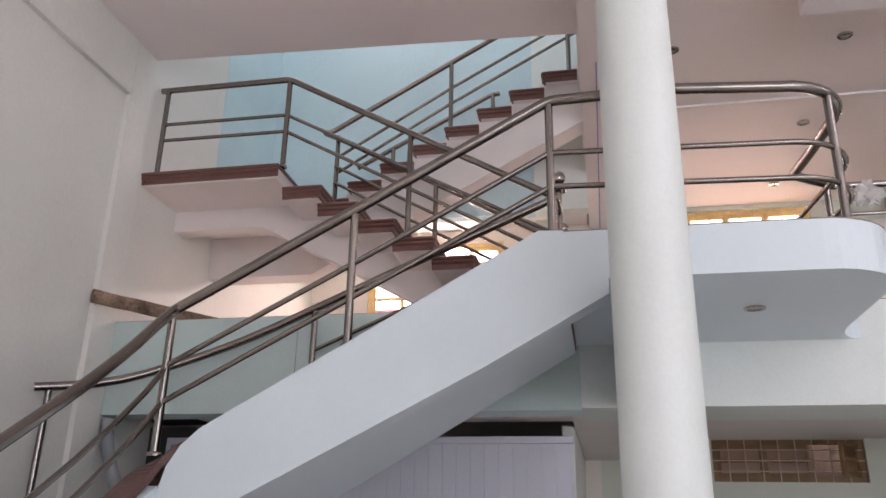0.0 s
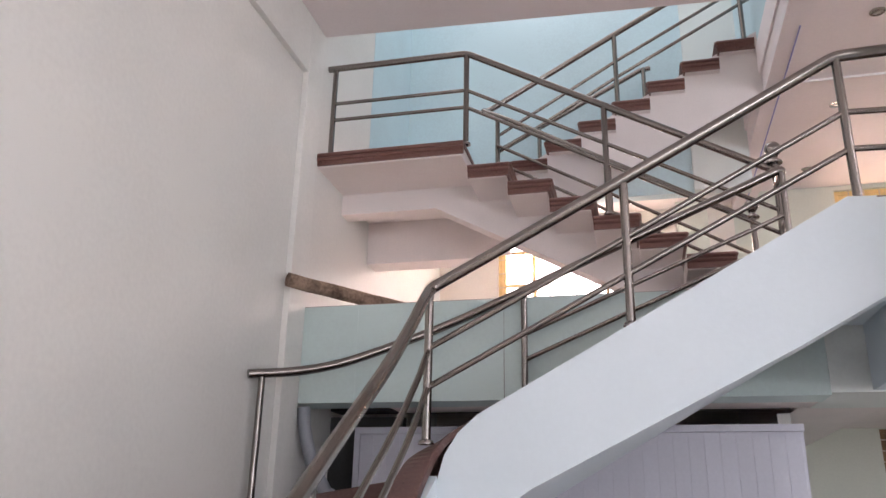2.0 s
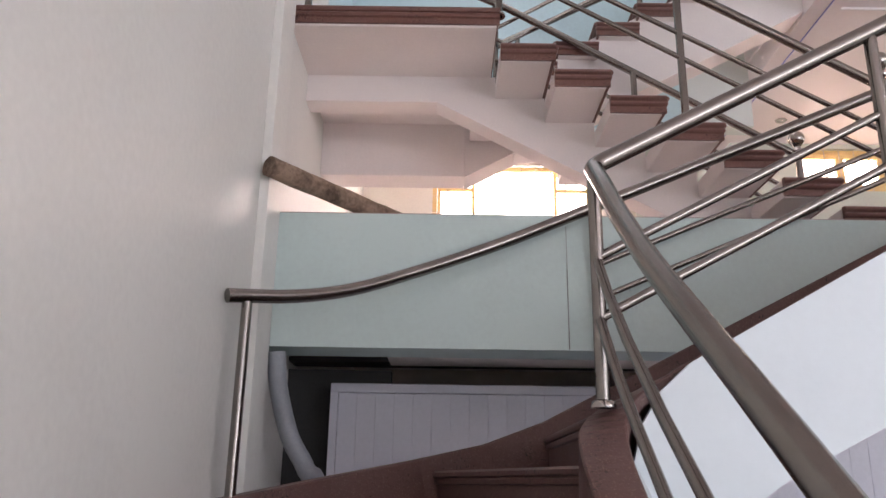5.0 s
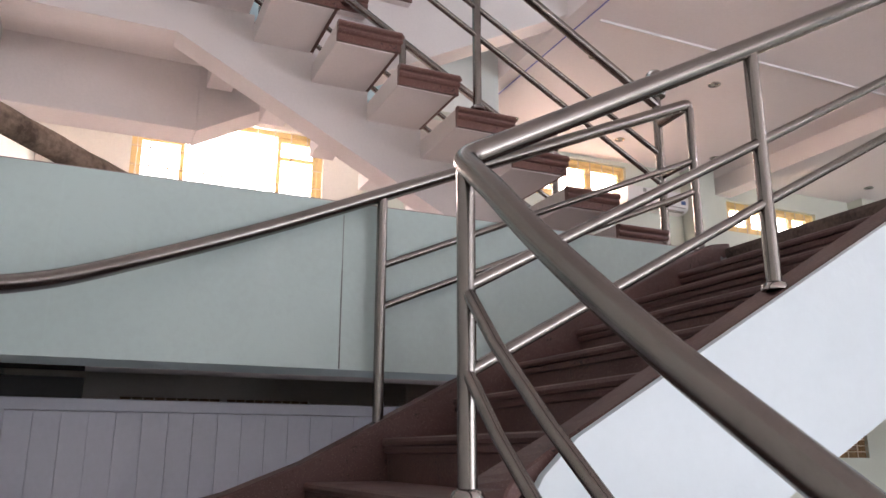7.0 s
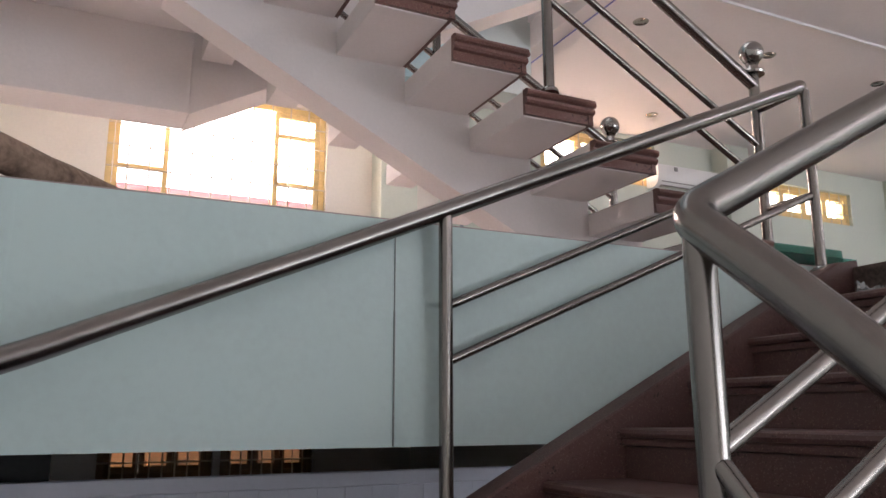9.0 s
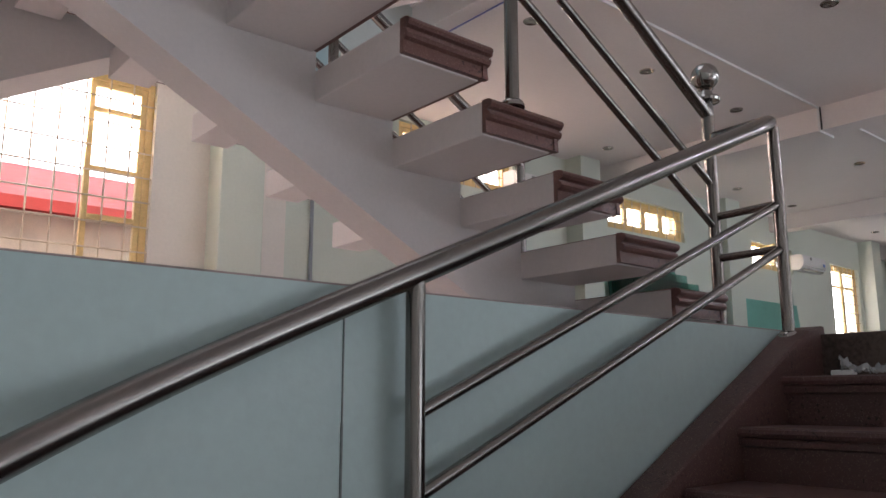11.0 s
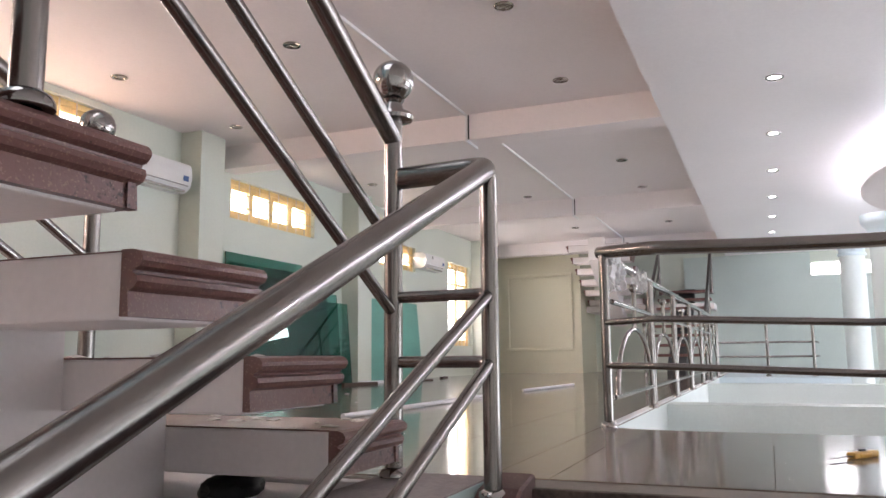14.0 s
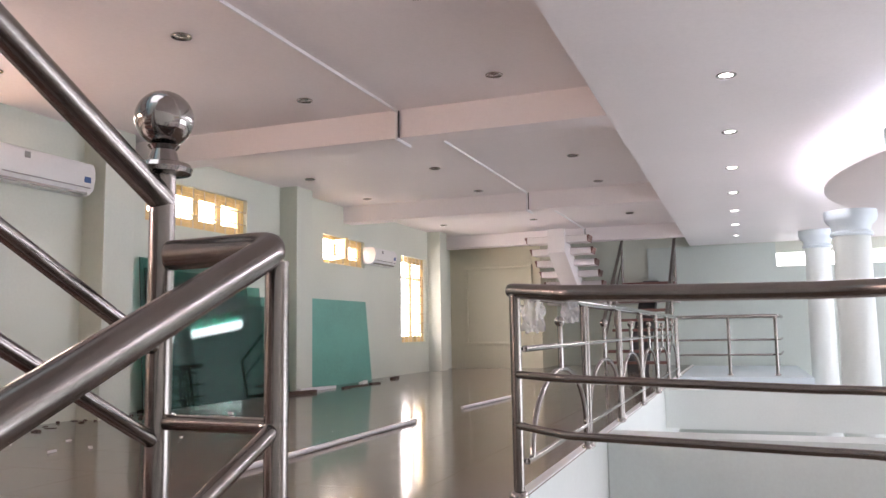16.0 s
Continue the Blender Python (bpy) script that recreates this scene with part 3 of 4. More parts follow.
def tread_meshes(y0, y1, heel):
    """Concrete slab and granite cover of a tread whose nose points to +x, with its top at 0."""
    slab = boxes((-0.345, -0.022, y0 + 0.022, y1 - 0.022, -0.118, -0.004), bevel=0.005)
    if heel:
        box(slab, -0.50, -0.346, heel, y1 + 0.06, -0.118, -0.006)
    edge = [(-0.022, 0), (0.002, 0), (0.016, -0.004), (0.023, -0.012), (0.024, -0.020), (0.018, -0.029), (0.004, -0.035), (0.003, -0.040), (0.012, -0.044), (0.014, -0.054), (0.008, -0.064), (-0.006, -0.070), (-0.003, -0.112), (-0.022, -0.112)]
    stone = boxes((-0.335, -0.022, y0 + 0.021, y1 - 0.021, -0.004, 0))
    prism(stone, edge, "y", y0 + 0.0, y1 - 0.0)
    prism(stone, [(y0 - u, v) for u, v in edge], "x", -0.345, 0.004)
    prism(stone, [(y1 + u, v) for u, v in edge], "x", -0.345, 0.004)
    return slab, stone


def flight(label, x0, z0, count, way, y0, y1, spine, UR=UR, drop=0.633, heel=0, clip=0):
    """Treads that climb towards way (+1 or -1 in x); x0, z0: nose and top of the lowest."""
    ob = thing("stair_flight", label, "stairs", "open stair flights")
    slab, stone = tread_meshes(y0, y1, heel)
    first = None
    for k in range(count):
        t = part("tread", slab.copy(), CONCRETE, ob) if first is None else None
        if first is None:
            c = part("cover", stone.copy(), GRANITE, t, "maroon granite tread cover")
            first = (t.data, c.data)
        else:
            t = new("tread", first[0])
            t.parent = ob
            c = new("cover", first[1])
            c.parent = t
            c["label"] = "maroon granite tread cover"
        turn = 0 if way < 0 else 180
        t.matrix_basis = pose(x0 + way * UN * k, 0 if way < 0 else y0 + y1, z0 + UR * k, 0, 0, turn)
    ya, yb = spine
    s = UR / UN

    def low(x):
        return z0 - drop + (x - x0) * way * s

    def where(z, d):
        return x0 + way * (z - z0 + d) / s
    xa, top = x0 - way * 0.05, z0 + UR * count - 0.132
    if clip:
        # stepped top under the treads, sloping soffit, level end under the landing
        heels = [x0 + way * (UN * k + 0.345) for k in range(count)]
        xb = where(top - 0.197, drop)
        out = [(heels[0], clip)]
        for k, h in enumerate(heels):
            if k:
                out.append((h, z0 + UR * k - 0.112))
            out.append((h, min(top, z0 + UR * (k + 1) - 0.112)))
        out += [(xb, top), (xb, top - 0.197), (where(clip, drop), clip)]
    else:
        xb = x0 + way * (UN * (count - 1) + 0.40)
        out = [(xa, low(xa)), (xb, low(xb)), (xb, low(xb) + drop - 0.09), (xa, low(xa) + drop - 0.09)]
    part("spine", prism(bmesh.new(), out, "y", ya, yb), CONCRETE, ob, "white painted sloping spine beam")
    return ob


flight("open flight of white treads with maroon granite covers", 1.485, FL + UR, 7, -1, 8.335, 9.49, (8.85, 9.03), heel=9.152, drop=0.545, clip=FL)
flight("upper open flight of white treads with maroon granite covers", -1.03, 4.735, 8, 1, 9.52, 10.72, (9.60, 9.88), 0.183, 0.76)

LAND = FL + 8 * UR
landing = tagged(new("landing"), "white stair landing with a maroon granite edge", "landing", "", "structure")
part("slab", boxes((WEST + 0.002, -0.92, 8.235, 10.855, LAND - 0.13, LAND - 0.022)), CONCRETE, landing)
edge = [(8.55, 0), (8.212, 0), (8.198, -0.008), (8.194, -0.022), (8.2, -0.036), (8.212, -0.04), (8.203, -0.05), (8.205, -0.07), (8.218, -0.078), (8.218, -0.115), (8.234, -0.115), (8.234, -0.021), (8.55, -0.021)]
part("edge_stone", prism(bmesh.new(), [(y, LAND + z) for y, z in edge], "x", WEST + 0.004, -0.90), GRANITE, landing, "maroon granite edge")
part("cover", boxes((WEST + 0.004, -0.902, 8.552, 10.84, LAND - 0.021, LAND)), GRANITE, landing, "maroon granite paving")
part("beam", boxes((WEST + 0.002, -1.2912, 8.85, 9.03, LAND - 0.329, LAND - 0.131)), CONCRETE, landing, "white beam under the landing")
part("beam", boxes((WEST + 0.002, -1.082, 9.604, 9.86, LAND - 0.57, LAND - 0.131)), CONCRETE, landing, "white beam under the landing")


def newel(parent, x, y, z0):
    ob = post(parent, x, y, z0, z0 + 1.02, 0.027)
    prof = [(0.027, z0 + 1.02), (0.058, z0 + 1.024), (0.062, z0 + 1.034), (0.056, z0 + 1.044), (0.034, z0 + 1.05), (0.026, z0 + 1.075), (0.034, z0 + 1.085)]
    part("neck", lathe(bmesh.new(), x, y, prof), CHROME, ob, "", True)
    c, r = z0 + 1.145, 0.062
    ball = [(max(0.002, r * math.sin(a)), c - r * math.cos(a)) for a in np.linspace(0.05, math.pi - 0.05, 18)]
    part("ball", lathe(bmesh.new(), x, y, ball, 32), CHROME, ob, "polished steel ball finial", True)
    return ob


rail = thing("stair_railing", "stainless steel railing with a ball newel on the open flight", "railing", "steel stair railings")
newel(rail, 1.50, 8.36, FL + 0.022)
bar(rail, "handrail", rounded([(1.50, 8.36, 4.088), (-0.90, 8.31, 5.418), (-2.19, 8.31, 5.42)], 0.05, 4), 0.029)
for a, b in ((3.765, 5.05), (3.575, 4.885)):
    bar(rail, "middle_rail", [(1.50, 8.36, a), (-0.90, 8.31, b), (-2.12, 8.31, b + 0.005)], THIN)
post(rail, 0.25, 8.34, FL + 4 * UR, 4.76)
post(rail, -0.90, 8.31, LAND, 5.40)
post(rail, -2.12, 8.31, LAND, 5.405)

rail = thing("stair_railing", "stainless steel railing that turns from one open flight to the next", "railing", "steel stair railings")
newel(rail, 1.475, 9.50, FL + 0.015)
bar(rail, "handrail", rounded([(1.475, 9.50, 4.115), (-0.74, 9.47, 5.365), (-1.0, 9.49, 5.50), (-0.94, 9.58, 5.545), (0.365, 9.575, 6.275), (1.72, 9.575, 7.02)], 0.07, 5), 0.029)
for h in (0.315, 0.50):
    bar(rail, "middle_rail", [(1.475, 9.50, 4.10 - h), (-0.84, 9.47, 5.40 - h)], THIN)
    bar(rail, "middle_rail", [(-0.84, 9.575, 5.56 - h), (0.365, 9.575, 6.275 - h), (1.72, 9.575, 7.02 - h)], THIN)
post(rail, 0.24, 9.47, FL + 4 * UR, 4.80)
post(rail, -0.84, 9.52, LAND, 5.46)
post(rail, 0.36, 9.575, 4.735 + 4 * 0.183, 6.25)
post(rail, 1.60, 9.575, 4.735 + 7 * 0.183, 6.93)
rail = thing("stair_railing", "short stainless steel rail on the wall side of the upper flight", "railing", "steel stair railings")
bar(rail, "handrail", rounded([(-1.0, 10.70, 5.65), (0.62, 10.70, 6.50), (0.74, 10.70, 6.52)], 0.04, 4), 0.029)
post(rail, 0.66, 10.66, 4.735 + 5 * 0.183 - 0.01, 6.50)
post(rail, -0.55, 10.66, 4.735 + 0.183, 5.87)

# well railing with arches, along the edge of the hall floor
rail = thing("well_railing", "stainless steel railing with arches along the open well", "railing")
YR = 8.10
XS = [3.53 + 1.40 * k for k in range(7)]
bar(rail, "handrail", [(3.50, 8.15, 3.965), (XS[-1], YR, 3.965)], 0.025, CHROME)
for z in (3.72, 3.24):
    bar(rail, "middle_rail", [(3.50, YR, z), (XS[-1], YR, z)], 0.014, CHROME)
for k, x in enumerate(XS[1:]):
    for dx in (-0.045, 0.045):
        post(rail, x + dx, YR, FL, 3.945, 0.018)
for x in XS[:-1]:
    a, b = x + 0.06, x + 1.40 - 0.06
    mid, half = (a + b) / 2, (b - a) / 2
    bar(rail, "arch", [(mid - half * math.cos(s), YR, 3.24 + 0.36 * math.sin(s)) for s in np.linspace(0, math.pi, 15)], 0.014, CHROME)
    p = bar(rail, "spindle", [(mid, YR, 3.60), (mid, YR, 3.82)], 0.014, CHROME)
    part("ball", lathe(bmesh.new(), mid, YR, [(max(0.002, 0.028 * math.sin(s)), 3.845 - 0.028 * math.cos(s)) for s in np.linspace(0.05, math.pi - 0.05, 9)], 14), CHROME, p, "", True)

# rail of the far platform
rail = thing("platform_railing", "stainless steel railing round the far platform", "railing")
for z, r in ((3.965, 0.029), (3.62, THIN), (3.40, THIN)):
    bar(rail, "handrail" if r > 0.02 else "middle_rail", rounded([(12.0, 8.10, z), (12.6, 8.10, z), (12.7, 6.7, z), (14.2, 6.6, z)], 0.2, 4), r)
for p in ((12.1, 8.1), (12.68, 6.75), (12.66, 7.4)):
    post(rail, p[0], p[1], FL, 3.95)
structure("far_platform_slab", boxes((12.3, EAST, 6.3, 8.108, FL - 0.3, FL - 0.012)), STRINGER, "white platform slab at the far end of the well", "floor")


# ---- windows ----
def window(index, o, leaves, bars=True, frame_mat=None, label="", open_leaf=-1, rails=(0.5,), cols=5, rows=6, depth=0.07, splits=(), bare=(), pane_mat=None):
    """A framed window in an opening of the north wall, with panes and a bar grille."""
    fm = frame_mat or YELLOW
    x0, x1, z0, z1 = o
    ob = tagged(new("window_%d" % index), label or "yellow painted wooden window with an iron grille", "window", "", "structure")
    w = 0.055
    y0, y1 = NORTH + 0.05, NORTH + 0.05 + depth
    part("window_frame", boxes((x0, x0 + w, y0, y1, z0, z1), (x1 - w, x1, y0, y1, z0, z1), (x0 + w, x1 - w, y0, y1, z1 - w, z1), (x0 + w, x1 - w, y0, y1, z0, z0 + w), bevel=0.004), fm, ob)
    cuts = [0, *splits, 1] if splits else [k / leaves for k in range(leaves + 1)]
    for k, (u, v) in enumerate(zip(cuts, cuts[1:])):
        a, b = x0 + w + u * (x1 - x0 - 2 * w), x0 + w + v * (x1 - x0 - 2 * w)
        if k in bare:
            continue
        leaf = part("casement", boxes((a + 0.002, a + 0.045, y0 + 0.012, y1 - 0.012, z0 + w, z1 - w), (b - 0.045, b - 0.002, y0 + 0.012, y1 - 0.012, z0 + w, z1 - w),
                                      (a + 0.045, b - 0.045, y0 + 0.012, y1 - 0.012, z1 - w - 0.05, z1 - w), (a + 0.045, b - 0.045, y0 + 0.012, y1 - 0.012, z0 + w, z0 + w + 0.05),
                                      *[(a + 0.045, b - 0.045, y0 + 0.015, y1 - 0.015, z0 + f * (z1 - z0) - 0.02, z0 + f * (z1 - z0) + 0.02) for f in rails], bevel=0.003), fm, ob)
        pane = part("pane", boxes((a + 0.04, b - 0.04, y0 + 0.03, y0 + 0.036, z0 + w + 0.03, z1 - w - 0.03)), pane_mat or PANE, leaf)
        pane.visible_shadow = False
        if k == open_leaf:
            leaf.matrix_basis = Matrix.Translation((b, y0, 0)) @ Matrix.Rotation(radians(58), 4, "Z") @ Matrix.Translation((-b, -y0, 0))
    if bars:
        g = part("grille", bmesh.new(), IRON, ob)
        yb = NORTH + 0.03
        for k in range(1, cols):
            x = x0 + (x1 - x0) * k / cols
            part("bar", tube([(x, yb, z0 - 0.02), (x, yb, z1 + 0.02)], 0.007, 8), IRON, g)
        for k in range(1, rows):
            z = z0 + (z1 - z0) * k / rows
            part("bar", tube([(x0 - 0.02, yb - 0.008, z), (x1 + 0.02, yb - 0.008, z)], 0.007, 8), IRON, g)
    return ob


window(1, STAIR_WIN, 3, splits=(0.25, 0.76), bare=(1,), rails=(0.28, 0.52, 0.82), cols=11, rows=8, label="yellow wooden stair window with iron bars and sunlit panes")
window(2, HIGH_WINS[0], 3, rails=(), cols=9, rows=3, label="yellow wooden high window with bright panes")
window(3, HIGH_WINS[1], 4, rails=(), cols=9, rows=3, label="yellow wooden high window with bright panes")
window(4, HIGH_WINS[2], 3, rails=(), cols=6, rows=3, label="yellow wooden high window with an open leaf", open_leaf=0)
window(5, TALL_WIN, 2, rails=(0.75,), cols=6, rows=9, label="tall yellow window with an iron grille")
for i, o in enumerate(LOW_WINS):
    window(6 + i, o, 3, rails=(0.5,), cols=9, rows=4, frame_mat=BROWN, pane_mat=AMBER, label="brown wooden ground floor window with iron bars", open_leaf=2 if i == 2 else -1)

# ---- outside ----
YARD = material("dark_yard_plaster", (0.20, 0.13, 0.11), 0.85, vary=0.2, scale=1.5, fine=30, bump=0.05)
# glowing sheets stand in for the overbright daylight outside
structure("backdrop", boxes((-90, 110, 60, 60.1, -0.25, 45)), BACKDROP_GLOW, "glowing sheet for the bright distance beyond the houses", "backdrop")
structure("backdrop_east", boxes((80, 80.1, -60, 60, -0.25, 45)), BACKDROP_GLOW, "glowing sheet for the brightness behind the end window", "backdrop")
# wall added close outside so the low hall windows look onto darkness
structure("yard_wall", boxes((2.4, 11.0, 13.7, 13.85, -0.25, 3.0)), YARD, "dark brown wall added outside to darken the low windows", "wall")
house = thing("house", "neighbouring house with a cream wall and a red roof", "house")
part("wall", boxes((-9, 3.2, 17.5, 24, -0.25, 5.2)), HOUSE, house)
part("wall", boxes((3.4, 26, 20.0, 26, -0.25, 5.2)), HOUSE, house)
bm = bmesh.new()
prism(bm, [(16.9, 5.10), (20.5, 6.45), (24.4, 5.15), (24.4, 5.30), (20.5, 6.60), (16.9, 5.25)], "x", -9.4, 3.5)
part("roof", bm, RED_ROOF, house, "red sheet metal roof")

# ---- ceiling fittings ----
def downlight(x, y, z, lit=False):
    ob = thing("downlight", "round recessed downlight, lit" if lit else "round recessed chrome downlight, switched off", "ceiling lamp", "lit downlights" if lit else "unlit downlights")
    bm = lathe(bmesh.new(), 0, 0, [(0.062, 0.0), (0.066, -0.004), (0.062, -0.009), (0.046, -0.006), (0.042, 0.0)], 20)
    part("ring", bm, CHROME, ob, "chrome ring", True)
    bm = lathe(bmesh.new(), 0, 0, [(0.044, -0.002), (0.030, -0.0035), (0.012, -0.006), (0.002, -0.007)], 16)
    part("bulb", bm, LAMP_ON if lit else LAMP_DARK, ob, "glowing bulb" if lit else "dark reflector", True)
    ob.matrix_basis = pose(x, y, z)
    return ob


unlit = downlight(2.54, 8.78, CEILING)
for x in (4.0, 5.48, 8.35, 9.93, 12.88):
    copy_thing(unlit, pose(x, 8.80, CEILING))
for x in (2.54, 4.0, 5.48, 8.34, 9.93, 12.88):
    copy_thing(unlit, pose(x, 10.38, CEILING))
for x in (2.54, 4.0, 5.48, 8.30, 9.86, 12.85):
    copy_thing(unlit, pose(x, 11.98, CEILING))
copy_thing(unlit, pose(2.68, 7.20, FL - 0.285))
copy_thing(unlit, pose(3.63, 9.34, FL - 0.221))
lit = downlight(5.37, 7.22, LOW, True)
for k in range(1, 7):
    copy_thing(lit, pose(5.37 + 1.56 * k, 7.22, LOW))

cove = thing("ceiling_dome", "oval white dropped ceiling disc with a glowing cove", "ceiling lamp")


def oval(profile, a, b):
    """A turned profile of unit width, drawn out to an oval over the open well."""
    bm = lathe(bmesh.new(), 0, 0, profile, 72)
    bmesh.ops.scale(bm, vec=(a, b, 1), verts=bm.verts)
    bmesh.ops.translate(bm, vec=(8.5, 4.2, 0), verts=bm.verts)
    return bm


part("disc", oval([(0.90, 5.30), (0.985, 5.29), (1.0, 5.27), (1.0, 5.16), (0.985, 5.142), (0.002, 5.142)], 2.92, 2.18), CEIL, cove, "white dropped disc", True)
part("cove_light", oval([(1.0, LOW - 0.001), (0.997, LOW - 0.006), (0.88, LOW - 0.006), (0.88, LOW - 0.001)], 3.06, 2.36), COVE, cove, "glowing cove strip", True)
for p in ((7.2, 4.2), (9.8, 4.2)):
    part("hanger", lathe(bmesh.new(), p[0], p[1], [(0.03, 5.29), (0.03, LOW)], 12), STEEL, cove)

duct = thing("cable_duct", "thin white cable duct along the ceiling and beams", "cable duct")
pts = [(2.0, 9.825, CEILING - 0.009)]
for x in (6.04, 10.32, 14.42):
    pts += [(x - 0.009, 9.825, CEILING - 0.009), (x - 0.009, 9.825, LOW + 0.001), (x + 0.269, 9.825, LOW + 0.001), (x + 0.269, 9.825, CEILING - 0.009)]
pts.append((15.2, 9.825, CEILING - 0.009))
part("run", sweep(bmesh.new(), pts, [(-0.012, -0.008), (-0.012, 0.008), (0.012, 0.008), (0.012, -0.008)], up=(0, 1, 0)), DUCT, duct)
for x in (6.04, 10.32, 14.42):
    part("cable", tube([(x - 0.012, 9.803, CEILING - 0.012), (x - 0.012, 9.803, LOW + 0.012)], 0.007, 8), BLACK, duct, "short black cable")


# ---- hall: pilasters, wall panel, appliances ----
for i, (x, w) in enumerate(((1.0, 0.38), (5.44, 0.36), (8.62, 0.38), (13.62, 0.36))):
    structure("pilaster_%d" % (i + 1), boxes((x, x + w, 12.35, NORTH + 0.002, FL, CEILING), bevel=0.006), OLIVE, "pale green square pilaster", "pilaster")
END = 14.83
structure("wall_end", boxes((END, EAST - 0.002, 10.76, NORTH - 0.002, FL - 0.004, LOW + 0.2)), OLIVE_DEEP, "pale olive painted end wall of the hall", "wall")
panel = tagged(new("wall_panel_frame"), "olive moulded frame on the end wall", "moulding", "", "structure")
for r in ((10.92, 12.29, 5.02, 5.08), (10.92, 12.29, 3.54, 3.60), (12.23, 12.29, 3.60, 5.02), (10.92, 10.98, 3.60, 5.02)):
    part("strip", boxes((END - 0.045, END + 0.001, *r), bevel=0.008), OLIVE_DEEP, panel)
structure("wall_east_blue", boxes((EAST - 0.03, EAST + 0.001, 6.54, 8.9, 0, 5.40), (EAST - 0.03, EAST + 0.001, SOUTH, 6.54, 0, 4.94)), GREY_MINT, "pale grey mint painted part of the end wall", "wall")


def air_conditioner(x0, x1, z0, z1):
    ob = thing("air_conditioner", "white wall-mounted split air conditioner", "air conditioner", "air conditioners")
    d = 0.21
    y = NORTH - d
    prof = [(NORTH, z0 + 0.01), (NORTH, z1), (y + 0.06, z1), (y + 0.02, z1 - 0.015), (y, z1 - 0.06), (y - 0.006, (z0 + z1) / 2), (y + 0.015, z0 + 0.05), (y + 0.06, z0 + 0.012), (y + 0.10, z0)]
    part("body", prism(bmesh.new(), prof, "x", x0, x1), AC_WHITE, ob, "", True)
    part("outlet", boxes((x0 + 0.06, x1 - 0.06, y + 0.022, y + 0.07, z0 + 0.004, z0 + 0.022)), LAMP_DARK, ob, "dark air outlet")
    # raised strip whose colour stands in for the shade at the flap's gap
    part("flap", boxes((x0 + 0.05, x1 - 0.05, y - 0.004, y + 0.008, z0 + 0.055, z0 + 0.062)), LAMP_DARK, ob, "thin strip drawn in place of the flap's shadow gap")
    part("sticker", boxes((x1 - 0.12, x1 - 0.05, y - 0.008, y - 0.003, z0 + 0.10, z0 + 0.15)), material("blue_sticker", (0.05, 0.12, 0.3), 0.5), ob, "small blue sticker")
    part("sticker", boxes((x0 + 0.24, x0 + 0.29, y - 0.007, y - 0.002, z1 - 0.09, z1 - 0.04)), material("grey_sticker", (0.3, 0.3, 0.28), 0.5), ob, "small grey sticker")
    return ob


air_conditioner(4.40, 5.36, 5.02, 5.305)
air_conditioner(10.95, 11.75, 4.86, 5.12)

# sheets that lean on the wall
def leaning(name, label, category, x0, x1, z1, y_foot, y_head, mat, thick=0.01, count=1, step=0.02, grow=-0.04):
    ob = thing(name, label, category)
    for k in range(count):
        o = 0.022 * k
        a = x0 + 0.05 * k
        top = z1 - step * k
        prof = [(y_foot - o, FL), (y_foot - o + thick, FL), (y_head - o + thick, top), (y_head - o, top)]
        part("sheet", prism(bmesh.new(), prof, "x", a, x1 + grow * k), mat, ob)
    return ob


leaning("glass_sheets", "stack of green glass sheets leaning on the wall", "glass sheets", 6.1, 7.55, 4.56, 12.46, 12.545, GREEN_GLASS, 0.010, 5, 0.105, 0.24)
leaning("green_board", "flat green board leaning on the wall", "board", 9.2, 10.95, 4.28, 12.46, 12.56, GREEN_BOARD, 0.02)
leaning("glass_sheets", "green glass sheets leaning beneath the stairs", "glass sheets", 2.9, 3.85, 3.76, 12.25, 12.5, GREEN_GLASS, 0.012, 3)

# loose things on the hall floor
def stick(name, label, category, pts, r, mat, n=10):
    return tagged(finish(name, sweep(bmesh.new(), pts, circle(r, n)), mat, None, "", True), label, category)


stick("plastic_tube", "long white plastic tube lying on the floor", "tube", [(3.5, 9.66, FL + 0.016), (5.9, 9.63, FL + 0.016)], 0.016, DUCT)
stick("plastic_tube", "long white plastic tube lying on the floor", "tube", [(7.0, 9.63, FL + 0.014), (8.6, 9.50, FL + 0.014)], 0.014, DUCT)
SCRAP = material("dark_scrap_wood", (0.09, 0.06, 0.045), 0.8, vary=0.2, bump=0.05)
rng = random.Random(5)
for k in range(70):
    if k < 9:
        x, y, w, d, h = rng.uniform(8.2, 11.4), rng.uniform(12.0, 12.3), rng.uniform(0.2, 0.6), rng.uniform(0.03, 0.06), rng.uniform(0.015, 0.04)
        a = rng.uniform(-0.4, 0.4)
    else:
        near = k % 3 == 0
        x, y = rng.uniform(2.8, 6.3), rng.uniform(10.3, 12.2) if near else rng.uniform(12.05, 12.56)
        w, d, h, a = rng.uniform(0.02, 0.09), rng.uniform(0.01, 0.03), rng.uniform(0.004, 0.016), rng.uniform(0, 3.1)
    bm = boxes((-w / 2, w / 2, -d / 2, d / 2, 0, h), bevel=0.002)
    ob = tagged(finish("offcut", bm, SCRAP if k % 3 else DUCT), "small offcut of material on the floor", "scrap", "offcuts on the floor")
    ob.matrix_basis = pose(x, y, FL, 0, 0, math.degrees(a))

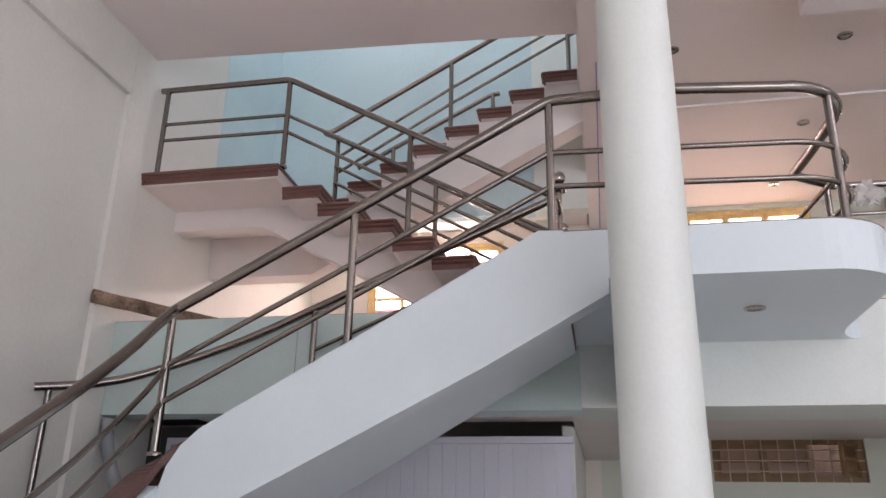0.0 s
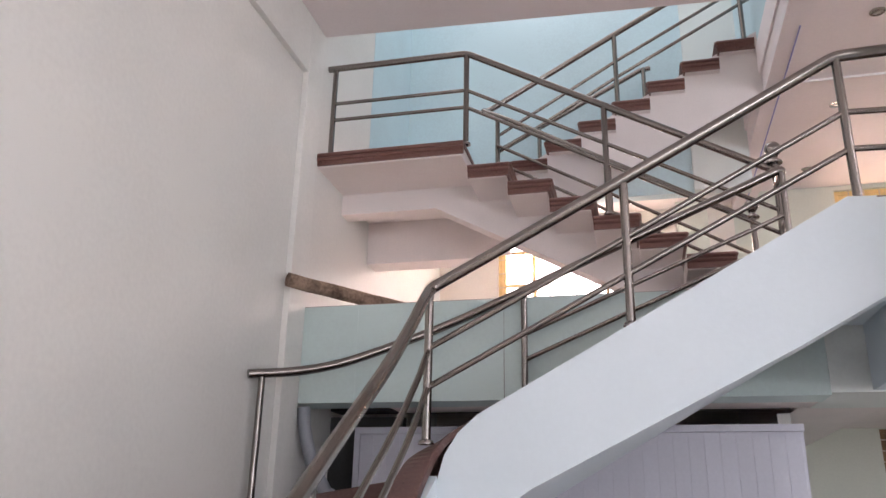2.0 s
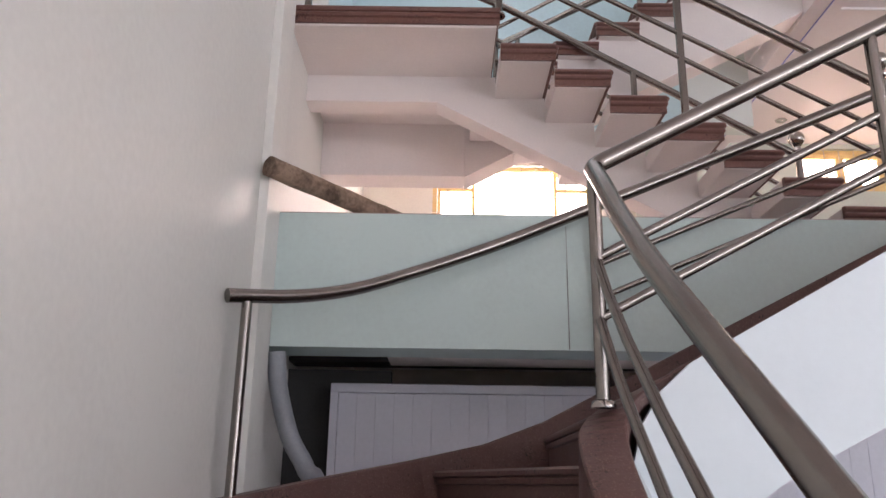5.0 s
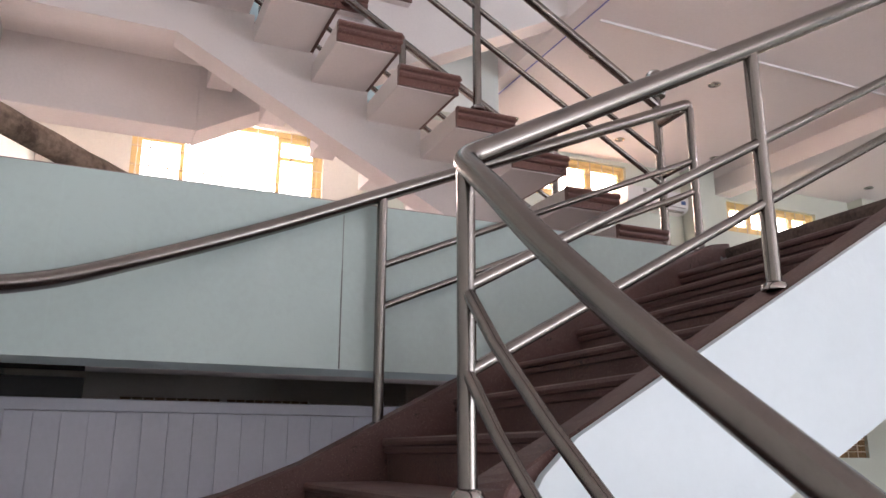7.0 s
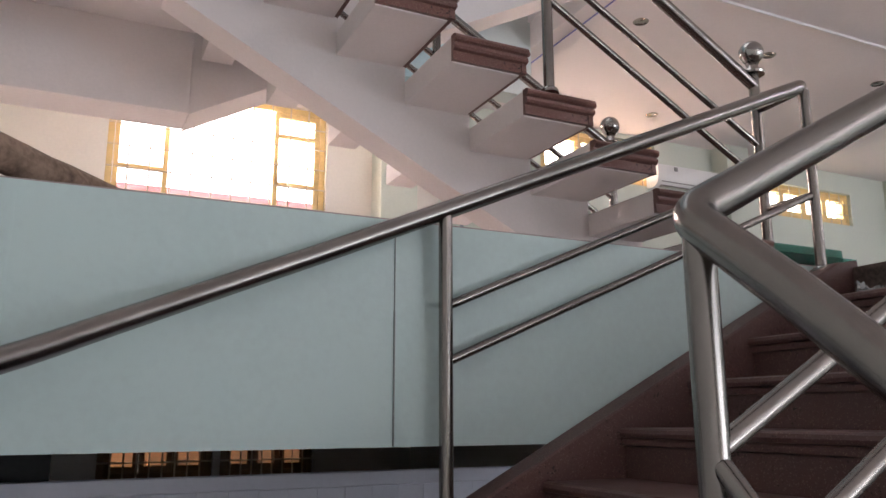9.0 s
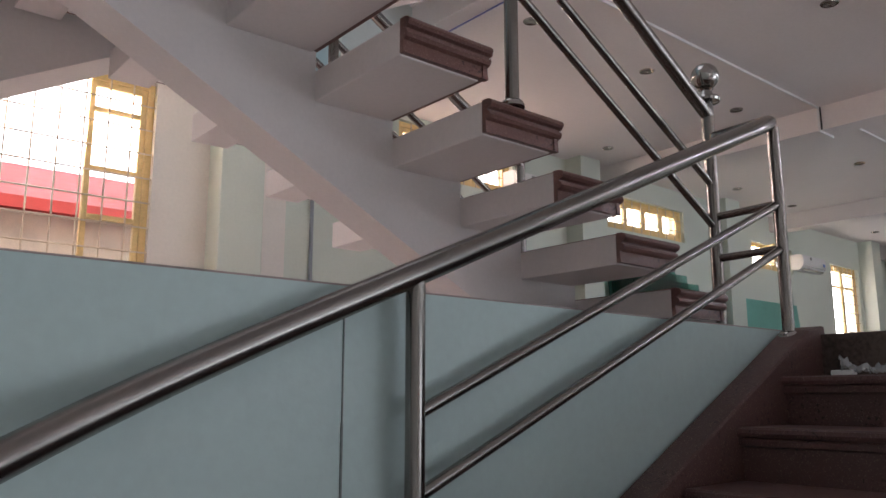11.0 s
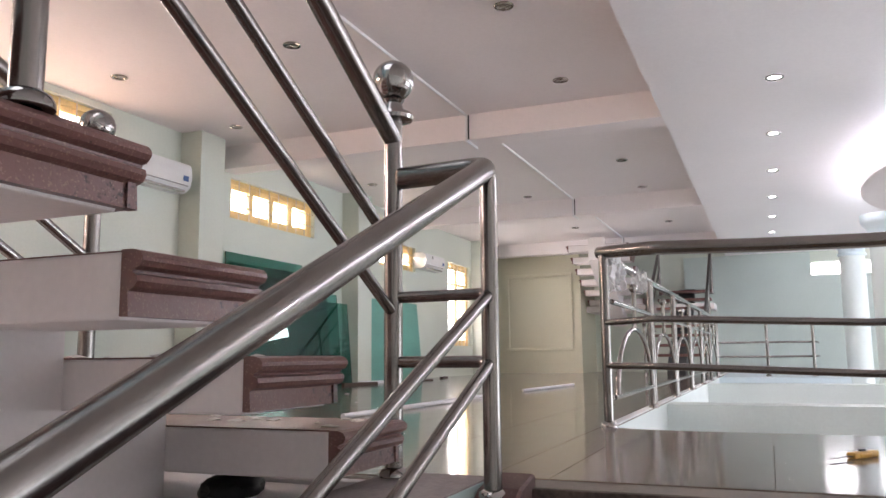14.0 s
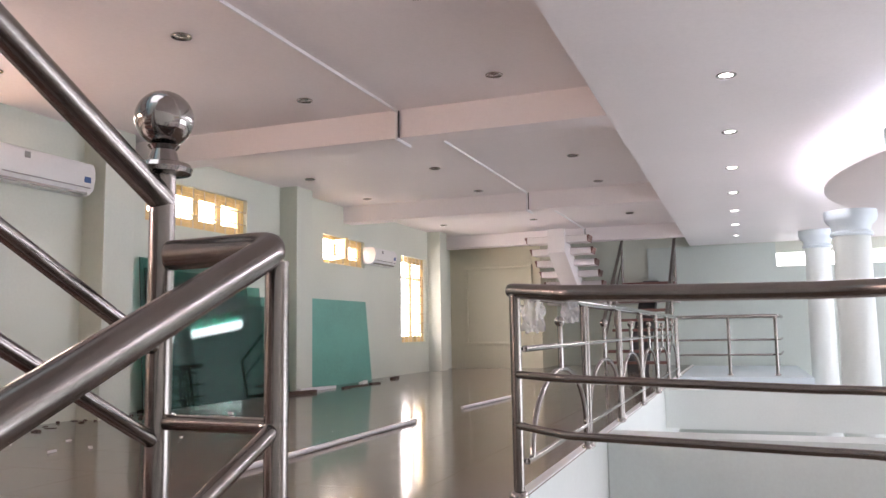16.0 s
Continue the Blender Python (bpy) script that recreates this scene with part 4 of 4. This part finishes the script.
# scraps pushed under the lowest open tread
bag = bmesh.new()
bmesh.ops.create_icosphere(bag, subdivisions=3, radius=1.0)
for v in bag.verts:
    d = v.co.normalized()
    f = 0.9 + 0.16 * noise.noise(d * 2.2)
    v.co = Vector((d.x * 0.15, d.y * 0.09, max(-0.3, d.z) * 0.05 + 0.015)) * f
bag = tagged(finish("rubble_bag", bag, BLACK, None, "", True), "flat black plastic bag of rubble under the lowest tread", "bag")
bag.matrix_basis = pose(1.28, 8.74, FL - 0.012, 0, 0, 20)
strip = tagged(finish("plastic_strip", boxes((-0.22, 0.22, -0.02, 0.02, 0, 0.018), bevel=0.004), DUCT), "white plastic strip lying beside the edge beam", "strip")
strip.matrix_basis = pose(1.50, 8.66, FL - 0.012, 0, 0, 86)

# plaster crumbs and dust flakes left on the lowest open treads
CRUMB = material("pale_plaster_crumb", (0.62, 0.58, 0.53), 0.9, vary=0.15, bump=0.05)
for k in range(26):
    row = 0 if k < 18 else 1
    x, y = 1.485 - 0.338 * row - rng.uniform(0.03, 0.32), rng.uniform(8.40, 9.40)
    bm = bmesh.new()
    bmesh.ops.create_icosphere(bm, subdivisions=1, radius=rng.uniform(0.006, 0.02))
    for v in bm.verts:
        v.co = Vector((v.co.x * rng.uniform(0.8, 1.8), v.co.y * rng.uniform(0.8, 2.2), max(0, v.co.z) * 0.5))
    ob = tagged(finish("plaster_crumb", bm, CRUMB), "pale plaster crumb lying on a stair tread", "rubble", "crumbs on the treads")
    ob.matrix_basis = pose(x, y, FL + 0.178 * (row + 1), 0, 0, rng.uniform(0, 180))

log = thing("round_timber", "rough brown round timber resting on the beam edge", "timber")
axis = [Vector((-2.145, 7.74, 3.235)) + (Vector((-1.42, 8.50, 3.160)) - Vector((-2.145, 7.74, 3.235))) * s for s in np.linspace(0, 1, 14)]
bm = bmesh.new()
ring = []
for i, p in enumerate(axis):
    ring.append([bm.verts.new(p + Vector((s * 0.75, -s * 0.66, c)) * (0.056 + 0.008 * noise.noise(Vector((i * 0.9, c * 3, s * 3)))) ) for c, s in circle(1.0, 14)])
for a, b in zip(ring, ring[1:]):
    for k in range(14):
        bm.faces.new((a[k], a[(k + 1) % 14], b[(k + 1) % 14], b[k]))
bm.faces.new(ring[0])
bm.faces.new(ring[-1])
part("trunk", bm, BARK, log, "", True)

stick("drain_pipe", "grey bent plastic pipe coming down by the wall", "pipe", spline([(-2.12, 8.16, 2.33), (-2.10, 8.17, 2.15), (-2.03, 8.2, 1.9), (-1.93, 8.22, 1.72), (-1.86, 8.24, 1.5), (-1.84, 8.24, 0.0)], 6), 0.05, GREY_PIPE, 16)
stick("blue_cable", "thin blue cable along the ceiling beam", "cable", [(1.86, 8.5, 5.423), (1.86, NORTH - 0.01, 5.423)], 0.006, material("blue_cable", (0.28, 0.30, 0.62), 0.5))
stick("wall_conduit", "grey upright conduit on the wall", "conduit", [(1.97, NORTH - 0.02, FL), (1.97, NORTH - 0.02, 5.3)], 0.018, GREY_PIPE)

# panelled partition under the hall edge
screen = tagged(new("panelled_partition"), "white ribbed plastic panel partition on the ground floor", "partition", "", "structure")
part("top_rail", boxes((-1.895, 1.535, 8.70, 8.76, 2.185, 2.24), bevel=0.006), PVC, screen)
part("side_rail", boxes((-1.895, -1.85, 8.702, 8.758, 0, 2.185)), PVC, screen)
part("backing", boxes((-1.85, 1.53, 8.733, 8.745, 0, 2.184)), PVC, screen)
first = None
x, k = -1.848, 0
while x < 1.50:
    if first is None:
        bm = boxes((0, 0.111, 0, 0.012, 0, 2.183), bevel=0.0018)
        ob = part("panel", bm, PVC, screen)
        first = ob.data
    else:
        ob = new("panel", first)
        ob.parent = screen
    ob.location = (x, 8.72, 0)
    x += 0.112

# things near the stair head
def film_clump(name, label, x, y, z, size, seed, stretch=(1, 1, 1)):
    bm = bmesh.new()
    bmesh.ops.create_icosphere(bm, subdivisions=4, radius=1.0)
    for v in bm.verts:
        d = v.co.normalized()
        f = 0.75 + 0.55 * noise.noise(d * 2.2 + Vector((seed, 0, 0))) + 0.35 * abs(noise.noise(d * 6 + Vector((0, seed, 0))))
        v.co = Vector((d.x * stretch[0], d.y * stretch[1], max(-0.55, d.z) * stretch[2])) * f * size
    ob = tagged(finish(name, bm, FILM, None, "", True), label, "plastic film")
    ob.location = (x, y, z)
    return ob


FILM = bpy.data.materials.new("thin_clear_film")
FILM.use_nodes = True
fp = FILM.node_tree.nodes["Principled BSDF"]
fp.inputs["Base Color"].default_value, fp.inputs["Roughness"].default_value, fp.inputs["Alpha"].default_value = (0.80, 0.80, 0.80, 1), 0.16, 0.34


def film_sheet(name, label, x, y, z, turn, long, wide, seed):
    """A crumpled film with a raised corner, lying on a step."""
    bm = bmesh.new()
    nu, nv = 26, 14
    grid = []
    for i in range(nu + 1):
        u = i / nu
        half = wide * (0.35 + 0.65 * math.sin(math.pi * min(1, 0.12 + u * 0.95)) ** 0.7)
        row = []
        for j in range(nv + 1):
            v = j / nv - 0.5
            q = Vector((u * 4 + seed, v * 3, seed))
            lift = 0.004 + 0.055 * abs(noise.noise(q)) + 0.03 * abs(noise.noise(q * 2.7)) + 0.11 * max(0, 0.22 - u) / 0.22 * (0.5 - abs(v))
            row.append(bm.verts.new(((u - 0.5) * long + 0.012 * noise.noise(q * 1.9), v * half + 0.014 * noise.noise(q * 2.3 + Vector((3, 0, 0))), lift)))
        grid.append(row)
    for a, b in zip(grid, grid[1:]):
        for j in range(nv):
            bm.faces.new((a[j], b[j], b[j + 1], a[j + 1]))
    ob = tagged(finish(name, bm, FILM, None, "", True), label, "plastic film")
    ob.matrix_basis = pose(x, y, z, 0, 0, turn)
    return ob


film_sheet("plastic_bag", "crumpled clear plastic bag lying on the granite step", 1.46, 7.75, FL - RISE, -70, 0.21, 0.11, 3.1)
film_clump("plastic_wrap", "clear plastic wrap hanging on the railing", 3.72, 8.11, 3.86, 0.085, 7.7, (1.2, 0.6, 1.5))
film_clump("plastic_wrap", "clear plastic wrap tied round the railing", 4.55, 8.11, 3.90, 0.075, 1.7, (0.8, 0.7, 1.3))
tagged(finish("foam_scrap", boxes((1.40, 1.44, 7.80, 7.88, FL - RISE, FL - RISE + 0.022), bevel=0.006), DUCT), "small white foam scrap on the step", "scrap")
knife = thing("utility_knife", "yellow utility knife lying on the tiles", "knife")
knife.matrix_basis = pose(2.47, 7.135, FL, 0, 0, -37)
part("handle", boxes((-0.01, 0.13, -0.016, 0.016, 0, 0.022), (0.02, 0.09, -0.019, 0.019, 0.004, 0.018), bevel=0.005), material("yellow_plastic", (0.75, 0.42, 0.06), 0.4), knife, "yellow plastic handle")
part("slider", boxes((0.04, 0.07, -0.007, 0.007, 0.022, 0.029), bevel=0.003), BLACK, knife, "black thumb slider")
part("blade", prism(bmesh.new(), [(-0.13, -0.009), (-0.01, -0.009), (-0.01, 0.009), (-0.115, 0.009)], "z", 0.009, 0.012), STEEL, knife, "steel blade")

# far staircase at the end of the hall
far_stairs = thing("far_staircase", "distant staircase with dark maroon granite steps", "staircase")
fs = None
for k in range(9):
    if fs is None:
        t = part("step", boxes((0, 0.34, 8.35, 9.35, -0.05, 0), bevel=0.006), GRANITE, far_stairs)
        fs = t.data
    else:
        t = new("step", fs)
        t.parent = far_stairs
    t.location = (13.4 + 0.28 * k, 0, FL + 0.178 * (k + 1))
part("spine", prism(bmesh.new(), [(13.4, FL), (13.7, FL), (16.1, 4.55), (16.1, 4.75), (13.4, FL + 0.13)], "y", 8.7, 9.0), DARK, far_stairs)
fl2 = flight("distant open flight of white treads", 15.6, 4.55, 6, -1, 9.6, 10.7, (10.0, 10.3), drop=0.5)
fl2["group"] = "distant stairs"
structure("far_landing", boxes((15.3, EAST + 0.001, 8.3, 10.75, 4.30, 4.42)), CONCRETE, "white landing of the distant stairs", "landing")
rail = thing("far_stair_railing", "dark stainless steel railing of the distant stairs", "railing")
for y in (8.35, 9.35):
    bar(rail, "handrail", [(13.35, y, 3.95), (15.9, y, 5.55)], 0.03)
    bar(rail, "middle_rail", [(13.35, y, 3.6), (15.9, y, 5.2)], THIN)
    for x in (13.4, 14.6, 15.8):
        post(rail, x, y, FL + max(0, (x - 13.4)) * 0.635 - 0.0, 3.95 + (x - 13.35) * 0.627)

# ---- floor tiles of the upper floor ----
hall_floor = tagged(new("hall_floor"), "glossy beige porcelain floor tiles with narrow joints", "floor", "", "structure")
part("bed", boxes((1.62, EAST, 8.109, NORTH, FL - 0.0118, FL - 0.004)), GROUT, hall_floor, "grey joints")
T = 0.60
tiles = {}


def tile(x0, x1, y0, y1):
    w, d = round(x1 - x0 - 0.003, 4), round(y1 - y0 - 0.003, 4)
    if (w, d) not in tiles:
        bm = bmesh.new()
        box(bm, 0, w, 0, d, -0.008, 0)
        ob = part("tile", bm, TILE, hall_floor)
        tiles[w, d] = ob.data
    else:
        ob = new("tile", tiles[w, d])
        ob.parent = hall_floor
    ob.location = (x0 + 0.0015, y0 + 0.0015, FL)


x = 2.244
cols = [1.62 + 0.024]
while x < EAST:
    cols.append(x)
    x += T
cols.append(EAST)
rows = [8.16]
y = 8.576
while y < NORTH:
    rows.append(y)
    y += T
rows.append(NORTH)
for a, b in zip(cols, cols[1:]):
    for c, d in zip(rows, rows[1:]):
        tile(a, b, c, d)
part("edge_strip", boxes((3.53, EAST, 8.108, 8.158, FL - 0.004, FL + 0.004)), DUCT, hall_floor, "pale edge strip")
part("bed", prism(bmesh.new(), [(u, v) for u, v in outline], "z", FL - 0.0118, FL - 0.004), GROUT, hall_floor)
for a, b in zip(cols, cols[1:]):
    if b < 3.0:
        for c, d in zip([6.56, 6.776, 7.376, 7.976], [6.776, 7.376, 7.976, 8.16]):
            tile(max(a, 1.73), b, c, d)
inner = platform_outline(0.02, 2.844, 6.52, 8.158)
part("tile", prism(bmesh.new(), inner, "z", FL - 0.004, FL), TILE, hall_floor)
